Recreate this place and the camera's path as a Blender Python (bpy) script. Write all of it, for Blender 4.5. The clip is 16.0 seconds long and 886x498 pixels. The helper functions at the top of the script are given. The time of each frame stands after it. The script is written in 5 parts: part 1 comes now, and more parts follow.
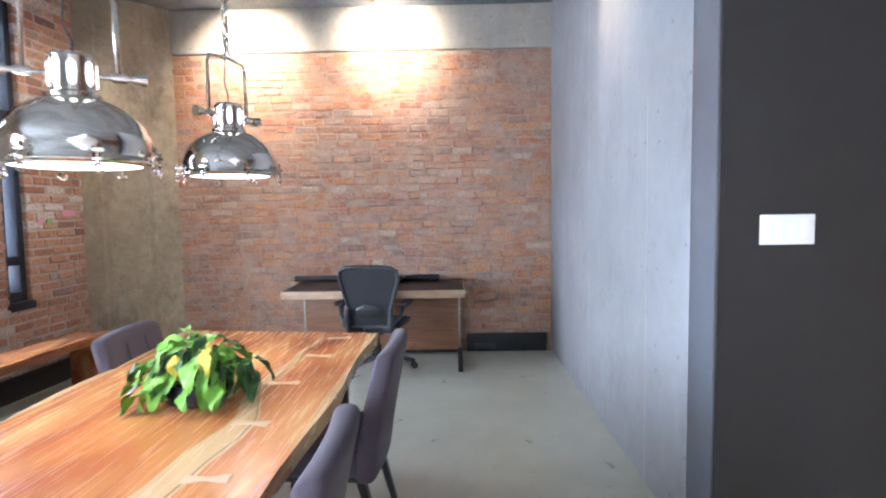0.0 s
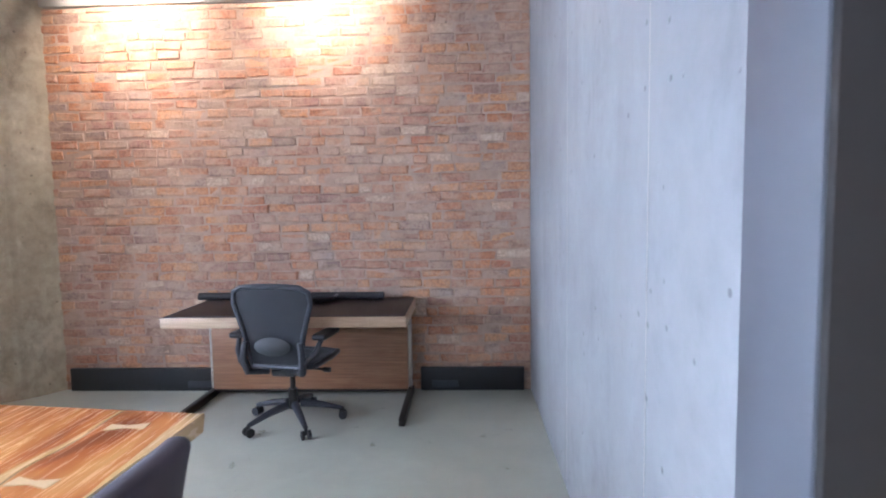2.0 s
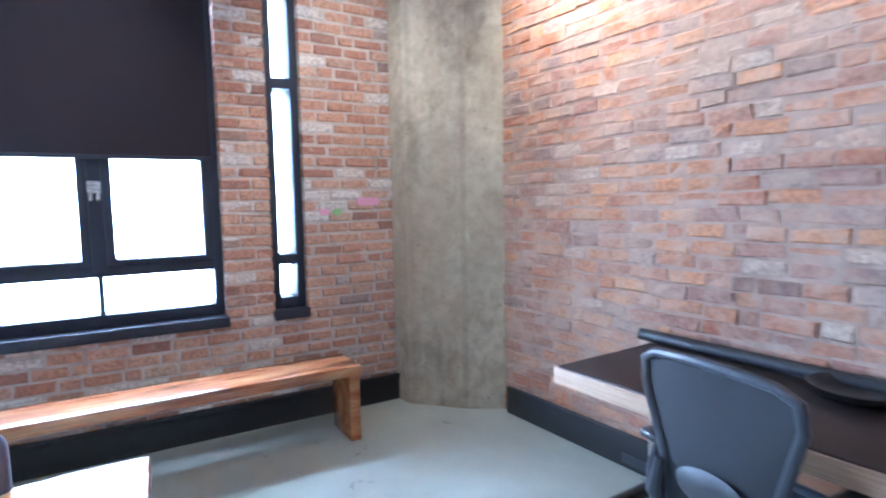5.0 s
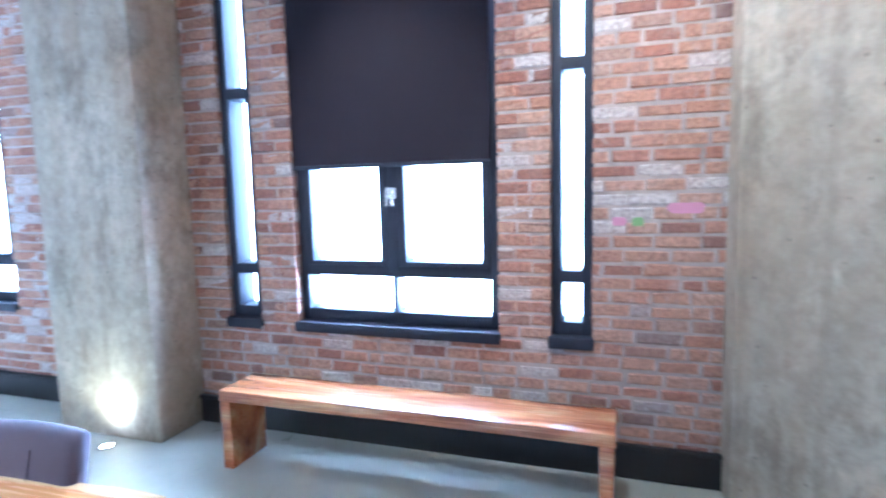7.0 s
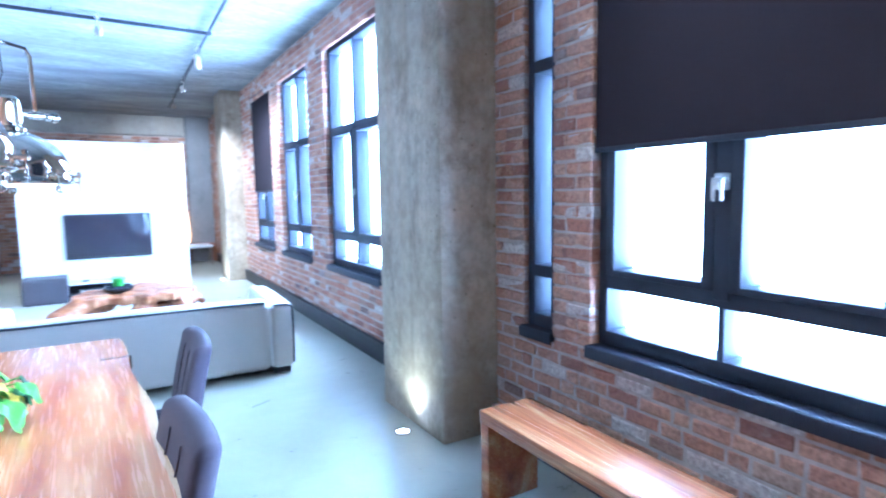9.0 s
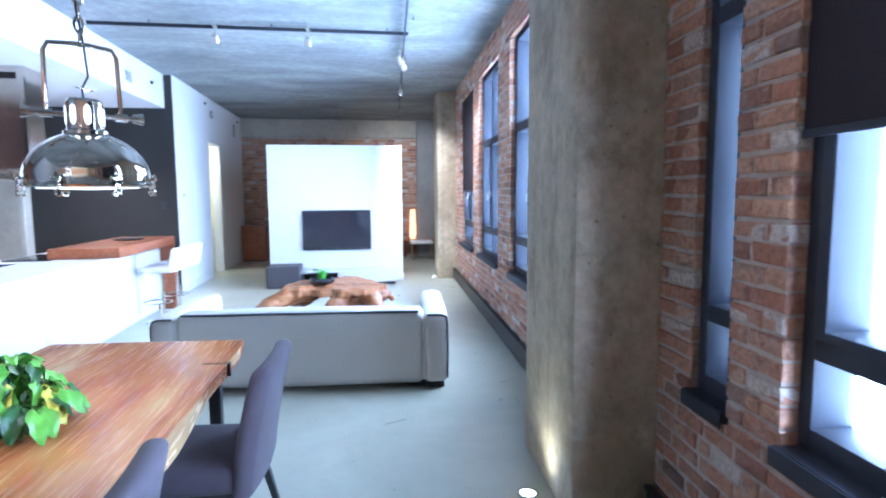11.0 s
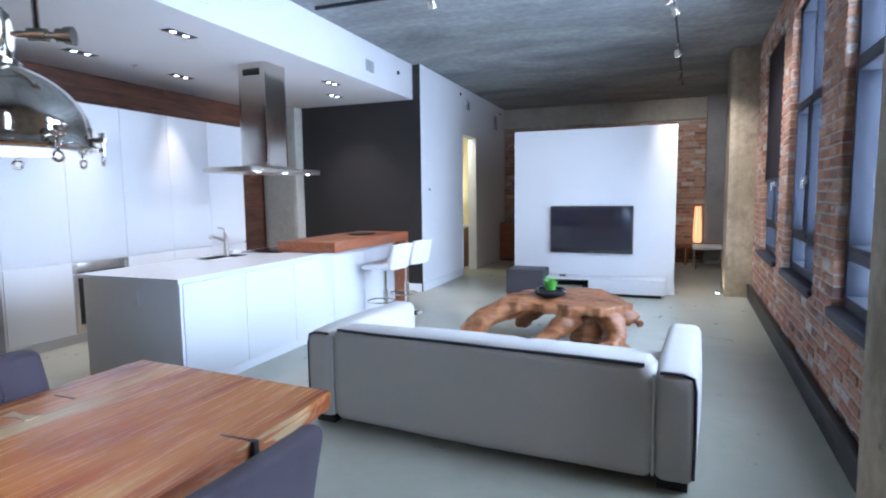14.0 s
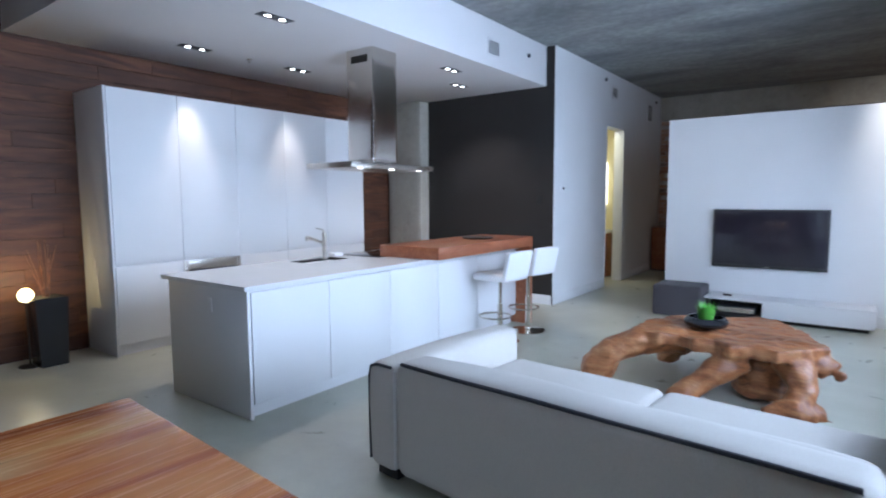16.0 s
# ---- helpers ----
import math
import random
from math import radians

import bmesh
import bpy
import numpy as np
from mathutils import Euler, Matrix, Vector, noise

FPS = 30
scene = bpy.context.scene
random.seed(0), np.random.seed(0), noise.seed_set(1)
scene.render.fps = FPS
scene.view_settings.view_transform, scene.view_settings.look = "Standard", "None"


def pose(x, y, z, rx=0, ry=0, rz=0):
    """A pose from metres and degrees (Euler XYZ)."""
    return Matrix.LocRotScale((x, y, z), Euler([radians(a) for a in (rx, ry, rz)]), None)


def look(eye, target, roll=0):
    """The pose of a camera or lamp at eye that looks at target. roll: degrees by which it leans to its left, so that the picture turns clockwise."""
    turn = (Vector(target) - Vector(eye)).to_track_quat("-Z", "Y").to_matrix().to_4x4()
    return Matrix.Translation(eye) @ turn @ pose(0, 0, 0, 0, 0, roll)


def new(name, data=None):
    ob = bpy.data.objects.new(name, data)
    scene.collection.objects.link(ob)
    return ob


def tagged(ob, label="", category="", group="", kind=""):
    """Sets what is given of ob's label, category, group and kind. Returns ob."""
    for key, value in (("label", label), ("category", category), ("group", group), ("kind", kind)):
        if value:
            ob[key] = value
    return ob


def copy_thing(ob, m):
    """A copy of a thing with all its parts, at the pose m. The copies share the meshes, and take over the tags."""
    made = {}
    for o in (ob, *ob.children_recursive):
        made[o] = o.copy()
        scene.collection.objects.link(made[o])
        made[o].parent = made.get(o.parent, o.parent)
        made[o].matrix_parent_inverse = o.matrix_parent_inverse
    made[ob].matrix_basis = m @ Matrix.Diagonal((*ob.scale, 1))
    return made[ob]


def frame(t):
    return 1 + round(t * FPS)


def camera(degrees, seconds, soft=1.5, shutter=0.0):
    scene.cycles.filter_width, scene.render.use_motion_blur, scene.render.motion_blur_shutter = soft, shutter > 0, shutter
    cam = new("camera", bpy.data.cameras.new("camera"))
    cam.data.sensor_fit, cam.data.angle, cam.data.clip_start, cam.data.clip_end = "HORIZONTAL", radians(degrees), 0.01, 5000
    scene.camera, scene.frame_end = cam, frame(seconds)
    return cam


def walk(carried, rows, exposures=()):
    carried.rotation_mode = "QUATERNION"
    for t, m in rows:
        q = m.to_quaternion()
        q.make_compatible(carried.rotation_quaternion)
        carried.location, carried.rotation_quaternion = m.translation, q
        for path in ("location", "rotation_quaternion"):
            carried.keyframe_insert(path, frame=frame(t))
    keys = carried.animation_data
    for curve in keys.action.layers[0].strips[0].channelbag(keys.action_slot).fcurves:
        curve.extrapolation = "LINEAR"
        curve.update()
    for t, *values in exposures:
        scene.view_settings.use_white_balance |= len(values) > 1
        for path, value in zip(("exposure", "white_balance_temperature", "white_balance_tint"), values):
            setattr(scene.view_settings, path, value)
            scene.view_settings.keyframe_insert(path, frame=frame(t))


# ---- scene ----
cam = camera(77.2, 16.0, soft=2.0, shutter=0.5)
PATH = [
    (0, (0.731, -0.5, 1.487), (0.695, 1.494, 1.342), -0.9),
    (0.5, (0.805, -0.191, 1.499), (0.775, 1.802, 1.339), -0.9),
    (1, (0.941, 0.147, 1.482), (0.916, 2.141, 1.33), -1.0),
    (1.5, (1.086, 0.489, 1.512), (1.055, 2.482, 1.348), -0.9),
    (2, (1.23, 0.833, 1.495), (1.15, 2.825, 1.334), -0.9),
    (2.5, (1.343, 1.173, 1.506), (1.006, 3.137, 1.338), -0.9),
    (3, (1.346, 1.51, 1.474), (0.748, 3.412, 1.319), -0.7),
    (3.5, (1.32, 1.878, 1.544), (0.451, 3.669, 1.35), -0.8),
    (4, (1.205, 2.09, 1.533), (0.055, 3.716, 1.343), -0.6),
    (4.5, (1.045, 2.395, 1.503), (-0.367, 3.8, 1.323), -0.7),
    (4.7, (0.978, 2.52, 1.482), (-0.538, 3.814, 1.309), -0.9),
    (6.8, (0.404, 4.056, 1.627), (-1.546, 3.673, 1.402), -1.5),
    (7, (0.332, 4.096, 1.628), (-1.581, 3.552, 1.413), -1.4),
    (7.5, (0.131, 4.098, 1.601), (-1.654, 3.222, 1.391), -1.1),
    (8, (-0.13, 4.082, 1.554), (-1.753, 2.927, 1.374), -0.9),
    (8.5, (-0.455, 4.133, 1.561), (-1.828, 2.691, 1.375), -0.8),
    (9, (-0.705, 4.13, 1.579), (-1.793, 2.464, 1.38), -0.9),
    (9.5, (-0.942, 4.028, 1.596), (-1.798, 2.233, 1.39), -1.1),
    (10, (-1.172, 3.948, 1.599), (-1.852, 2.078, 1.399), -0.9),
    (10.2, (-1.253, 3.932, 1.606), (-1.857, 2.035, 1.406), -1.1),
    (12.3, (-1.948, 3.025, 1.58), (-1.688, 1.051, 1.387), -0.5),
    (12.5, (-1.983, 2.898, 1.521), (-1.638, 0.937, 1.335), -1.3),
    (13, (-2.012, 2.723, 1.51), (-1.512, 0.795, 1.322), -0.9),
    (13.5, (-2.002, 2.453, 1.521), (-1.37, 0.565, 1.331), -0.8),
    (14, (-2.038, 2.194, 1.516), (-1.325, 0.335, 1.325), -0.7),
    (14.5, (-2.067, 1.97, 1.521), (-1.265, 0.147, 1.332), -0.6),
    (15, (-1.988, 1.738, 1.492), (-1.076, -0.032, 1.306), -0.6),
    (15.5, (-1.954, 1.483, 1.511), (-0.907, -0.211, 1.323), -0.5),
    (16, (-1.939, 1.222, 1.503), (-0.755, -0.379, 1.318), -0.3),
]
walk(cam, [(t, look(eye, target, roll)) for t, eye, target, roll in PATH], [(0.0, 1.1, 5650, 14), (2.0, 1.05, 5450, 16), (3.5, 1.2, 5000, 14), (4.7, 1.45, 4600, 9), (7.0, 1.95, 4250, 9), (8.5, 1.6, 4050, 8), (10.0, 1.12, 4200, 8), (12.5, -0.03, 5100, 11), (14.5, -0.38, 5150, 11), (16.0, -0.7, 5200, 10)])


# ---- world, sun and lamps ----
def lamp(kind, name, m, watts, colour=(1, 1, 1), **more):
    data = bpy.data.lights.new(name, kind)
    data.energy, data.color = watts, colour
    if kind == "AREA":
        data.shape, data.size, data.size_y = "RECTANGLE", more["size"][0], more["size"][1]
    if kind == "SPOT":
        data.spot_size, data.spot_blend, data.shadow_soft_size = radians(more["cone"]), more.get("blend", 0.6), more.get("radius", 0.03)
    if kind == "SUN":
        data.angle = radians(more["angle"])
    ob = new(name, data)
    ob.matrix_world = m
    return ob


world = bpy.data.worlds.new("sky")
scene.world = world
world.use_nodes = True
sky = world.node_tree.nodes.new("ShaderNodeTexSky")
sky.sky_type, sky.sun_disc = "NISHITA", False
sky.sun_elevation, sky.sun_rotation = radians(40), radians(150)
world.node_tree.links.new(sky.outputs[0], world.node_tree.nodes["Background"].inputs[0])
world.node_tree.nodes["Background"].inputs[1].default_value = 0.12
lamp("SUN", "sun", look((4, -7, 9), (0, 0, 0)), 0.8, (1.0, 0.95, 0.88), angle=10)

# the window wall stands slightly askew to the rest: u inward, v along it
WEST = pose(-3.0, 0, 0, 0, 0, -2.862)
NARROW = (1.615, 1.875), (3.835, 4.06)
WIDE = (2.165, 3.53), (-1.99, -0.50), (-4.02, -2.62), (-5.93, -4.52)
SILL, HEAD, LOW, MID = 0.78, 3.22, 1.115, 2.295
TOP = 3.53
DAY = (0.83, 0.905, 1.0)


def window_light(v0, v1, z0, z1, watts):
    lamp("AREA", "window_light", WEST @ pose(-0.24, (v0 + v1) / 2, (z0 + z1) / 2) @ pose(0, 0, 0, 0, -90, 0) @ pose(0, 0, 0, 0, 0, 90), watts, DAY, size=(v1 - v0, z1 - z0))


for a, b in NARROW:
    window_light(a, b, SILL, HEAD, 24)
window_light(*WIDE[0], SILL, HEAD, 270)
window_light(*WIDE[1], SILL, HEAD, 225)
window_light(*WIDE[2], SILL, HEAD, 240)
window_light(*WIDE[3], SILL, HEAD, 210)

WARM = (1.0, 0.80, 0.56)
SPOTS = [((-1.28, 4.62, 3.36), (-1.27, 5.22, 2.98), 140, 112), ((0.05, 4.62, 3.36), (0.10, 5.22, 3.12), 115, 112), ((1.15, 3.05, 3.36), (1.745, 3.05, 2.85), 50, 56), ((-1.70, 2.7, 3.34), (-2.85, 2.85, 1.9), 45, 62), ((-1.60, 3.8, 3.34), (-2.75, 4.5, 1.8), 50, 80)]
for place, aim, watts, cone in SPOTS:
    lamp("SPOT", "wall_spot_light", look(place, aim), watts, WARM, cone=cone, blend=1.0)
DOWN = [(2.01, -1.79), (3.42, -1.89), (3.39, -3.14), (1.96, -4.23), (2.42, -5.05)]
for x, y in DOWN:
    lamp("SPOT", "downlight_beam", look((x, y, 2.985), (x, y, 0)), 150, (1.0, 0.80, 0.62), cone=46 if x > 3 else 115, blend=0.8)
TRACK = [(0.0, -2.95, 0.0, -6.2, 0.6), (-1.0, -2.92, -0.9, -6.6, 1.2), (-2.13, -3.7, -3.2, -4.6, 1.8), (-2.20, -4.1, -3.2, -5.4, 1.6), (-2.28, -6.0, -2.9, -7.0, 1.5), (-2.36, -7.8, -2.6, -10.9, 1.8)]
for x, y, ax, ay, az in TRACK:
    lamp("SPOT", "track_beam", look((x, y, 3.30), (ax, ay, az)), 210 if ax < -2 else 60, (1.0, 0.86, 0.70), cone=75, blend=0.9)
lamp("SPOT", "uplight_beam", look((-2.416, 0.985, 0.02), (-2.54, 0.80, 0.9)), 12, (1.0, 0.88, 0.55), cone=120, blend=1.0, radius=0.05)
lamp("SPOT", "uplight_beam", look((-2.938, -7.01, 0.02), (-3.12, -7.05, 1.2)), 18, (1.0, 0.85, 0.6), cone=100, blend=0.9)
for x, y, z in ((-0.47, 1.28, 1.62), (-0.35, 2.22, 1.64)):
    lamp("SPOT", "pendant_beam", look((x, y, z), (x, y + 0.001, 0)), 16, (1.0, 0.90, 0.74), cone=150, blend=0.8, radius=0.15)
lamp("POINT", "glow_lamp_light", pose(3.98, -0.50, 0.78), 9, (1.0, 0.72, 0.30))
lamp("POINT", "paper_lamp_light", pose(-2.87, -10.62, 1.05), 5, (1.0, 0.55, 0.22))
lamp("AREA", "bathroom_light", look((2.0, -8.2, 2.8), (2.0, -8.2, 0)), 25, (1.0, 0.86, 0.55), size=(0.6, 0.6))


# ---- materials ----
class Nodes:
    """A short way to write node materials."""

    def __init__(self, name, rough=0.5, metal=0.0, colour=(0.5, 0.5, 0.5)):
        self.mat = bpy.data.materials.new(name)
        self.mat.use_nodes = True
        self.tree = self.mat.node_tree
        self.bsdf = self.tree.nodes["Principled BSDF"]
        self.set("Roughness", rough), self.set("Metallic", metal), self.set("Base Color", (*colour, 1))

    def set(self, socket, value):
        if isinstance(value, bpy.types.NodeSocket):
            self.tree.links.new(value, self.bsdf.inputs[socket])
        else:
            self.bsdf.inputs[socket].default_value = value

    def node(self, kind, out=0, props=(), **inputs):
        n = self.tree.nodes.new("ShaderNode" + kind)
        props = dict(props)
        if "operation" in props:
            n.operation = props["operation"]
        if "attribute_name" in props:
            n.attribute_name = props["attribute_name"]
        if "wave_type" in props:
            n.wave_type, n.bands_direction = props["wave_type"], props["bands_direction"]
        for key, value in inputs.items():
            slot = n.inputs[int(key[1:])] if key[0] == "i" and key[1:].isdigit() else n.inputs[key]
            if isinstance(value, bpy.types.NodeSocket):
                self.tree.links.new(value, slot)
            else:
                slot.default_value = value
        return n.outputs[out]

    def place(self, scale=(1, 1, 1), kind="Object", turn=(0, 0, 0), shift=(0, 0, 0)):
        c = self.node("TexCoord", {"Generated": 0, "Object": 3}[kind]) if kind != "World" else self.node("NewGeometry", 0)
        return self.node("Mapping", i0=c, i1=shift, i2=turn, i3=scale)

    def noise(self, at, scale, detail=4.0, rough=0.55, distort=0.0):
        return self.node("TexNoise", 0, Vector=at, Scale=scale, Detail=detail, Roughness=rough, Distortion=distort)

    def ramp(self, fac, *stops):
        n = self.tree.nodes.new("ShaderNodeValToRGB")
        while len(n.color_ramp.elements) < len(stops):
            n.color_ramp.elements.new(0.5)
        for e, (p, c) in zip(n.color_ramp.elements, stops):
            e.position, e.color = p, (*c, 1) if len(c) == 3 else c
        self.tree.links.new(fac, n.inputs[0])
        return n.outputs[0]

    def mix(self, fac, a, b, kind="MIX"):
        n = self.tree.nodes.new("ShaderNodeMix")
        n.data_type, n.blend_type = "RGBA", kind
        for slot, value in ((0, fac), (6, a), (7, b)):
            if isinstance(value, bpy.types.NodeSocket):
                self.tree.links.new(value, n.inputs[slot])
            else:
                n.inputs[slot].default_value = value if slot == 0 else (*value, 1)
        return n.outputs[2]

    def math(self, op, a, b=0.0):
        return self.node("Math", 0, {"operation": op}, i0=a, i1=b)

    def bump(self, height, strength=0.3, distance=0.01):
        self.set("Normal", self.node("Bump", 0, Strength=strength, Distance=distance, Height=height))


def grey(v):
    return (v, v, v)


def plain(name, colour, rough=0.5, metal=0.0, vary=0.12, grain=60.0, bump=0.05, cloudy=0.05):
    n = Nodes(name, rough, metal, colour)
    at = n.place()
    a = n.noise(at, 2.5, 3)
    b = n.noise(at, grain, 3)
    dark, light = [tuple(max(0, min(1, c * k)) for c in colour) for k in (1 - vary, 1 + vary)]
    n.set("Base Color", n.mix(a, dark, light))
    n.set("Roughness", n.node("MapRange", 0, i0=a, i3=max(0.02, rough - cloudy), i4=min(1, rough + cloudy)))
    if bump:
        n.bump(b, bump, 0.002)
    return n.mat


def concrete(name, dark, light, warm, boards=False, rough=0.75, stain=1.0):
    n = Nodes(name, rough)
    at = n.place(kind="World")
    big = n.noise(at, 0.9, 6, 0.6, 0.1)
    fine = n.noise(at, 14, 6, 0.65)
    streak = n.noise(n.place((5, 5, 0.35), "World"), 1.3, 5, 0.6, 0.3)
    base = n.ramp(big, (0.32, dark), (0.68, light))
    base = n.mix(n.ramp(streak, (0.45, grey(0)), (0.72, grey(0.55))), base, warm)
    base = n.mix(n.ramp(fine, (0.35, grey(0.45 * stain)), (0.6, grey(0))), base, tuple(c * 0.66 for c in dark))
    blot = n.noise(n.place((1, 1, 0.6), "World", shift=(9, 3, 5)), 3.2, 8, 0.75, 0.15)
    base = n.mix(n.ramp(blot, (0.52, grey(0)), (0.66, grey(0.65 * stain))), base, tuple(c * 0.5 for c in dark))
    base = n.mix(n.ramp(blot, (0.30, grey(0.4 * stain)), (0.42, grey(0))), base, tuple(min(1, c * 1.25) for c in light))
    pits = n.node("TexVoronoi", 0, Vector=at, Scale=9.0)
    pit = n.ramp(pits, (0.05, grey(1)), (0.10, grey(0)))
    base = n.mix(n.math("MULTIPLY", pit, 0.6), base, tuple(c * 0.35 for c in dark))
    height = n.math("ADD", n.math("MULTIPLY", fine, 0.5), n.math("MULTIPLY", pit, -1.0))
    if boards:
        wave = n.node("TexWave", 1, {"wave_type": "BANDS", "bands_direction": "DIAGONAL"}, Vector=n.place((1, 1, 0), "World"), Scale=1.15, Distortion=0.25)
        line = n.ramp(wave, (0.0, grey(1)), (0.05, grey(0)))
        base = n.mix(n.math("MULTIPLY", line, 0.2), base, tuple(c * 0.55 for c in dark))
        height = n.math("SUBTRACT", height, n.math("MULTIPLY", line, 0.5))
    n.set("Base Color", base)
    n.set("Roughness", n.node("MapRange", 0, i0=fine, i3=rough - 0.12, i4=rough + 0.12))
    n.bump(height, 0.5, 0.008)
    return n.mat


CONCRETE_COLUMN = concrete("column_concrete", (0.32, 0.262, 0.18), (0.57, 0.495, 0.37), (0.37, 0.28, 0.175), True)
CONCRETE_WALL = concrete("wall_concrete", (0.205, 0.205, 0.21), (0.29, 0.29, 0.293), (0.235, 0.225, 0.22), stain=0.4)
CONCRETE_BEAM = concrete("beam_concrete", (0.35, 0.325, 0.275), (0.49, 0.46, 0.40), (0.40, 0.35, 0.27), stain=0.45)


def ceiling_mat():
    n = Nodes("ceiling_concrete", 0.8)
    at = n.place(kind="World")
    big = n.noise(n.place((0.55, 1.2, 1), "World"), 1.0, 7, 0.62, 0.8)
    fine = n.noise(at, 11, 6, 0.6)
    base = n.ramp(big, (0.30, (0.14, 0.15, 0.155)), (0.5, (0.26, 0.275, 0.28)), (0.72, (0.40, 0.41, 0.41)))
    n.set("Base Color", n.mix(n.ramp(fine, (0.4, grey(0.3)), (0.6, grey(0))), base, (0.12, 0.125, 0.13)))
    n.bump(fine, 0.3, 0.006)
    return n.mat


def floor_mat():
    n = Nodes("polished_concrete", 0.3)
    at = n.place(kind="World")
    big = n.noise(at, 0.7, 6, 0.6, 0.5)
    mid = n.noise(at, 4.5, 6, 0.65, 0.4)
    fine = n.noise(at, 55, 4, 0.6)
    base = n.ramp(big, (0.3, (0.38, 0.38, 0.295)), (0.7, (0.55, 0.55, 0.455)))
    base = n.mix(n.ramp(mid, (0.36, grey(0.22)), (0.62, grey(0))), base, (0.29, 0.285, 0.235))
    base = n.mix(n.ramp(mid, (0.66, grey(0)), (0.75, grey(0.35))), base, (0.60, 0.60, 0.55))
    base = n.mix(n.math("MULTIPLY", fine, 0.25), base, (0.34, 0.335, 0.29))
    n.set("Base Color", base)
    n.set("Roughness", n.node("MapRange", 0, i0=mid, i3=0.20, i4=0.42))
    n.set("Specular IOR Level", 0.7)
    n.bump(mid, 0.04, 0.01)
    return n.mat


def brick_mat(name, tones, smear, mortar, blend=1.0):
    """Each brick takes its tone from its own number; smears of mortar lie over the faces."""
    n = Nodes(name, 0.85)
    at = n.place(kind="World")
    own = n.node("ObjectInfo", 5)
    stamp = n.node("Attribute", 2, {"attribute_name": "tone"})
    tone = n.math("FRACT", n.math("ADD", own, stamp))
    base = n.ramp(tone, *tones)
    cloud = n.noise(at, 1.1, 5, 0.6)
    patch = n.noise(at, 6.5, 6, 0.65, 0.6)
    fine = n.noise(at, 45, 5, 0.65)
    base = n.mix(n.ramp(cloud, (0.40, grey(0)), (0.64, grey(0.5 * blend))), base, (0.37, 0.205, 0.13))
    blush = n.noise(n.place((1, 1, 1.6), "World", shift=(4, 7, 1)), 2.3, 5, 0.6, 0.5)
    base = n.mix(n.ramp(blush, (0.50, grey(0)), (0.68, grey(0.45 * blend))), base, (0.55, 0.25, 0.11))
    base = n.mix(n.ramp(fine, (0.38, grey(0.5)), (0.58, grey(0))), base, (0.13, 0.06, 0.045))
    base = n.mix(n.ramp(patch, (0.60 - smear, grey(0)), (0.74 - smear * 0.5, grey(0.75))), base, mortar)
    veil = n.noise(at, 2.6, 6, 0.7, 0.8)
    base = n.mix(n.ramp(veil, (0.56 - smear * 0.4, grey(0)), (0.72, grey(0.25 + smear * 3))), base, mortar)
    n.set("Base Color", base)
    n.bump(n.math("ADD", fine, n.math("MULTIPLY", patch, 1.4)), 0.7, 0.008)
    return n.mat


BRICK_END = brick_mat("old_orange_brick", [(0.0, (0.36, 0.125, 0.062)), (0.14, (0.46, 0.19, 0.085)), (0.30, (0.55, 0.27, 0.115)), (0.44, (0.40, 0.16, 0.085)), (0.58, (0.31, 0.155, 0.12)), (0.68, (0.48, 0.25, 0.15)), (0.78, (0.24, 0.155, 0.135)), (0.86, (0.37, 0.29, 0.24)), (0.90, (0.17, 0.10, 0.085)), (0.94, (0.54, 0.42, 0.31))], 0.165, (0.45, 0.31, 0.215))
BRICK_WEST = brick_mat("red_window_brick", [(0.0, (0.41, 0.20, 0.125)), (0.22, (0.50, 0.285, 0.18)), (0.42, (0.54, 0.345, 0.235)), (0.60, (0.40, 0.175, 0.11)), (0.72, (0.26, 0.13, 0.095)), (0.82, (0.50, 0.35, 0.25)), (0.85, (0.15, 0.09, 0.08)), (0.89, (0.56, 0.50, 0.45)), (0.95, (0.64, 0.59, 0.54))], 0.03, (0.49, 0.40, 0.335), 0.45)
PINK = plain("pink_paint", (0.62, 0.29, 0.40), 0.8)
GREEN_PAINT = plain("green_paint", (0.25, 0.42, 0.15), 0.8)
MORTAR_END = concrete("end_wall_mortar", (0.34, 0.225, 0.165), (0.48, 0.345, 0.26), (0.42, 0.25, 0.165), rough=0.9)
MORTAR = concrete("mortar", (0.44, 0.365, 0.305), (0.57, 0.485, 0.415), (0.48, 0.37, 0.30), rough=0.9)


def wood(name, stops, along="y", scale=1.0, rough=0.35, coat=0.0, streak=9.0, kind="Object"):
    """Streaky grain that runs along one axis of the thing."""
    n = Nodes(name, rough)
    squash = {"x": (0.16, 1, 1), "y": (1, 0.16, 1), "z": (1, 1, 0.16)}[along]
    at = n.place(tuple(s * scale for s in squash), kind)
    warp = n.noise(n.place(tuple(s * scale * 0.8 for s in squash), kind), 1.6, 3, 0.5, 0.6)
    bands = n.noise(at, streak, 6, 0.62, 1.6)
    fac = n.math("ADD", n.math("MULTIPLY", bands, 0.75), n.math("MULTIPLY", warp, 0.35))
    fine = n.noise(n.place(tuple(s * scale * (14 if s == 1 else 1.2) for s in squash), kind), 9, 4, 0.6)
    base = n.ramp(fac, *stops)
    base = n.mix(n.ramp(fine, (0.40, grey(0.4)), (0.58, grey(0))), base, tuple(c * 0.5 for c in stops[0][1]))
    n.set("Base Color", base)
    n.set("Roughness", n.node("MapRange", 0, i0=fine, i3=rough - 0.06, i4=rough + 0.12))
    n.set("Coat Weight", coat)
    n.bump(fine, 0.12, 0.002)
    return n.mat


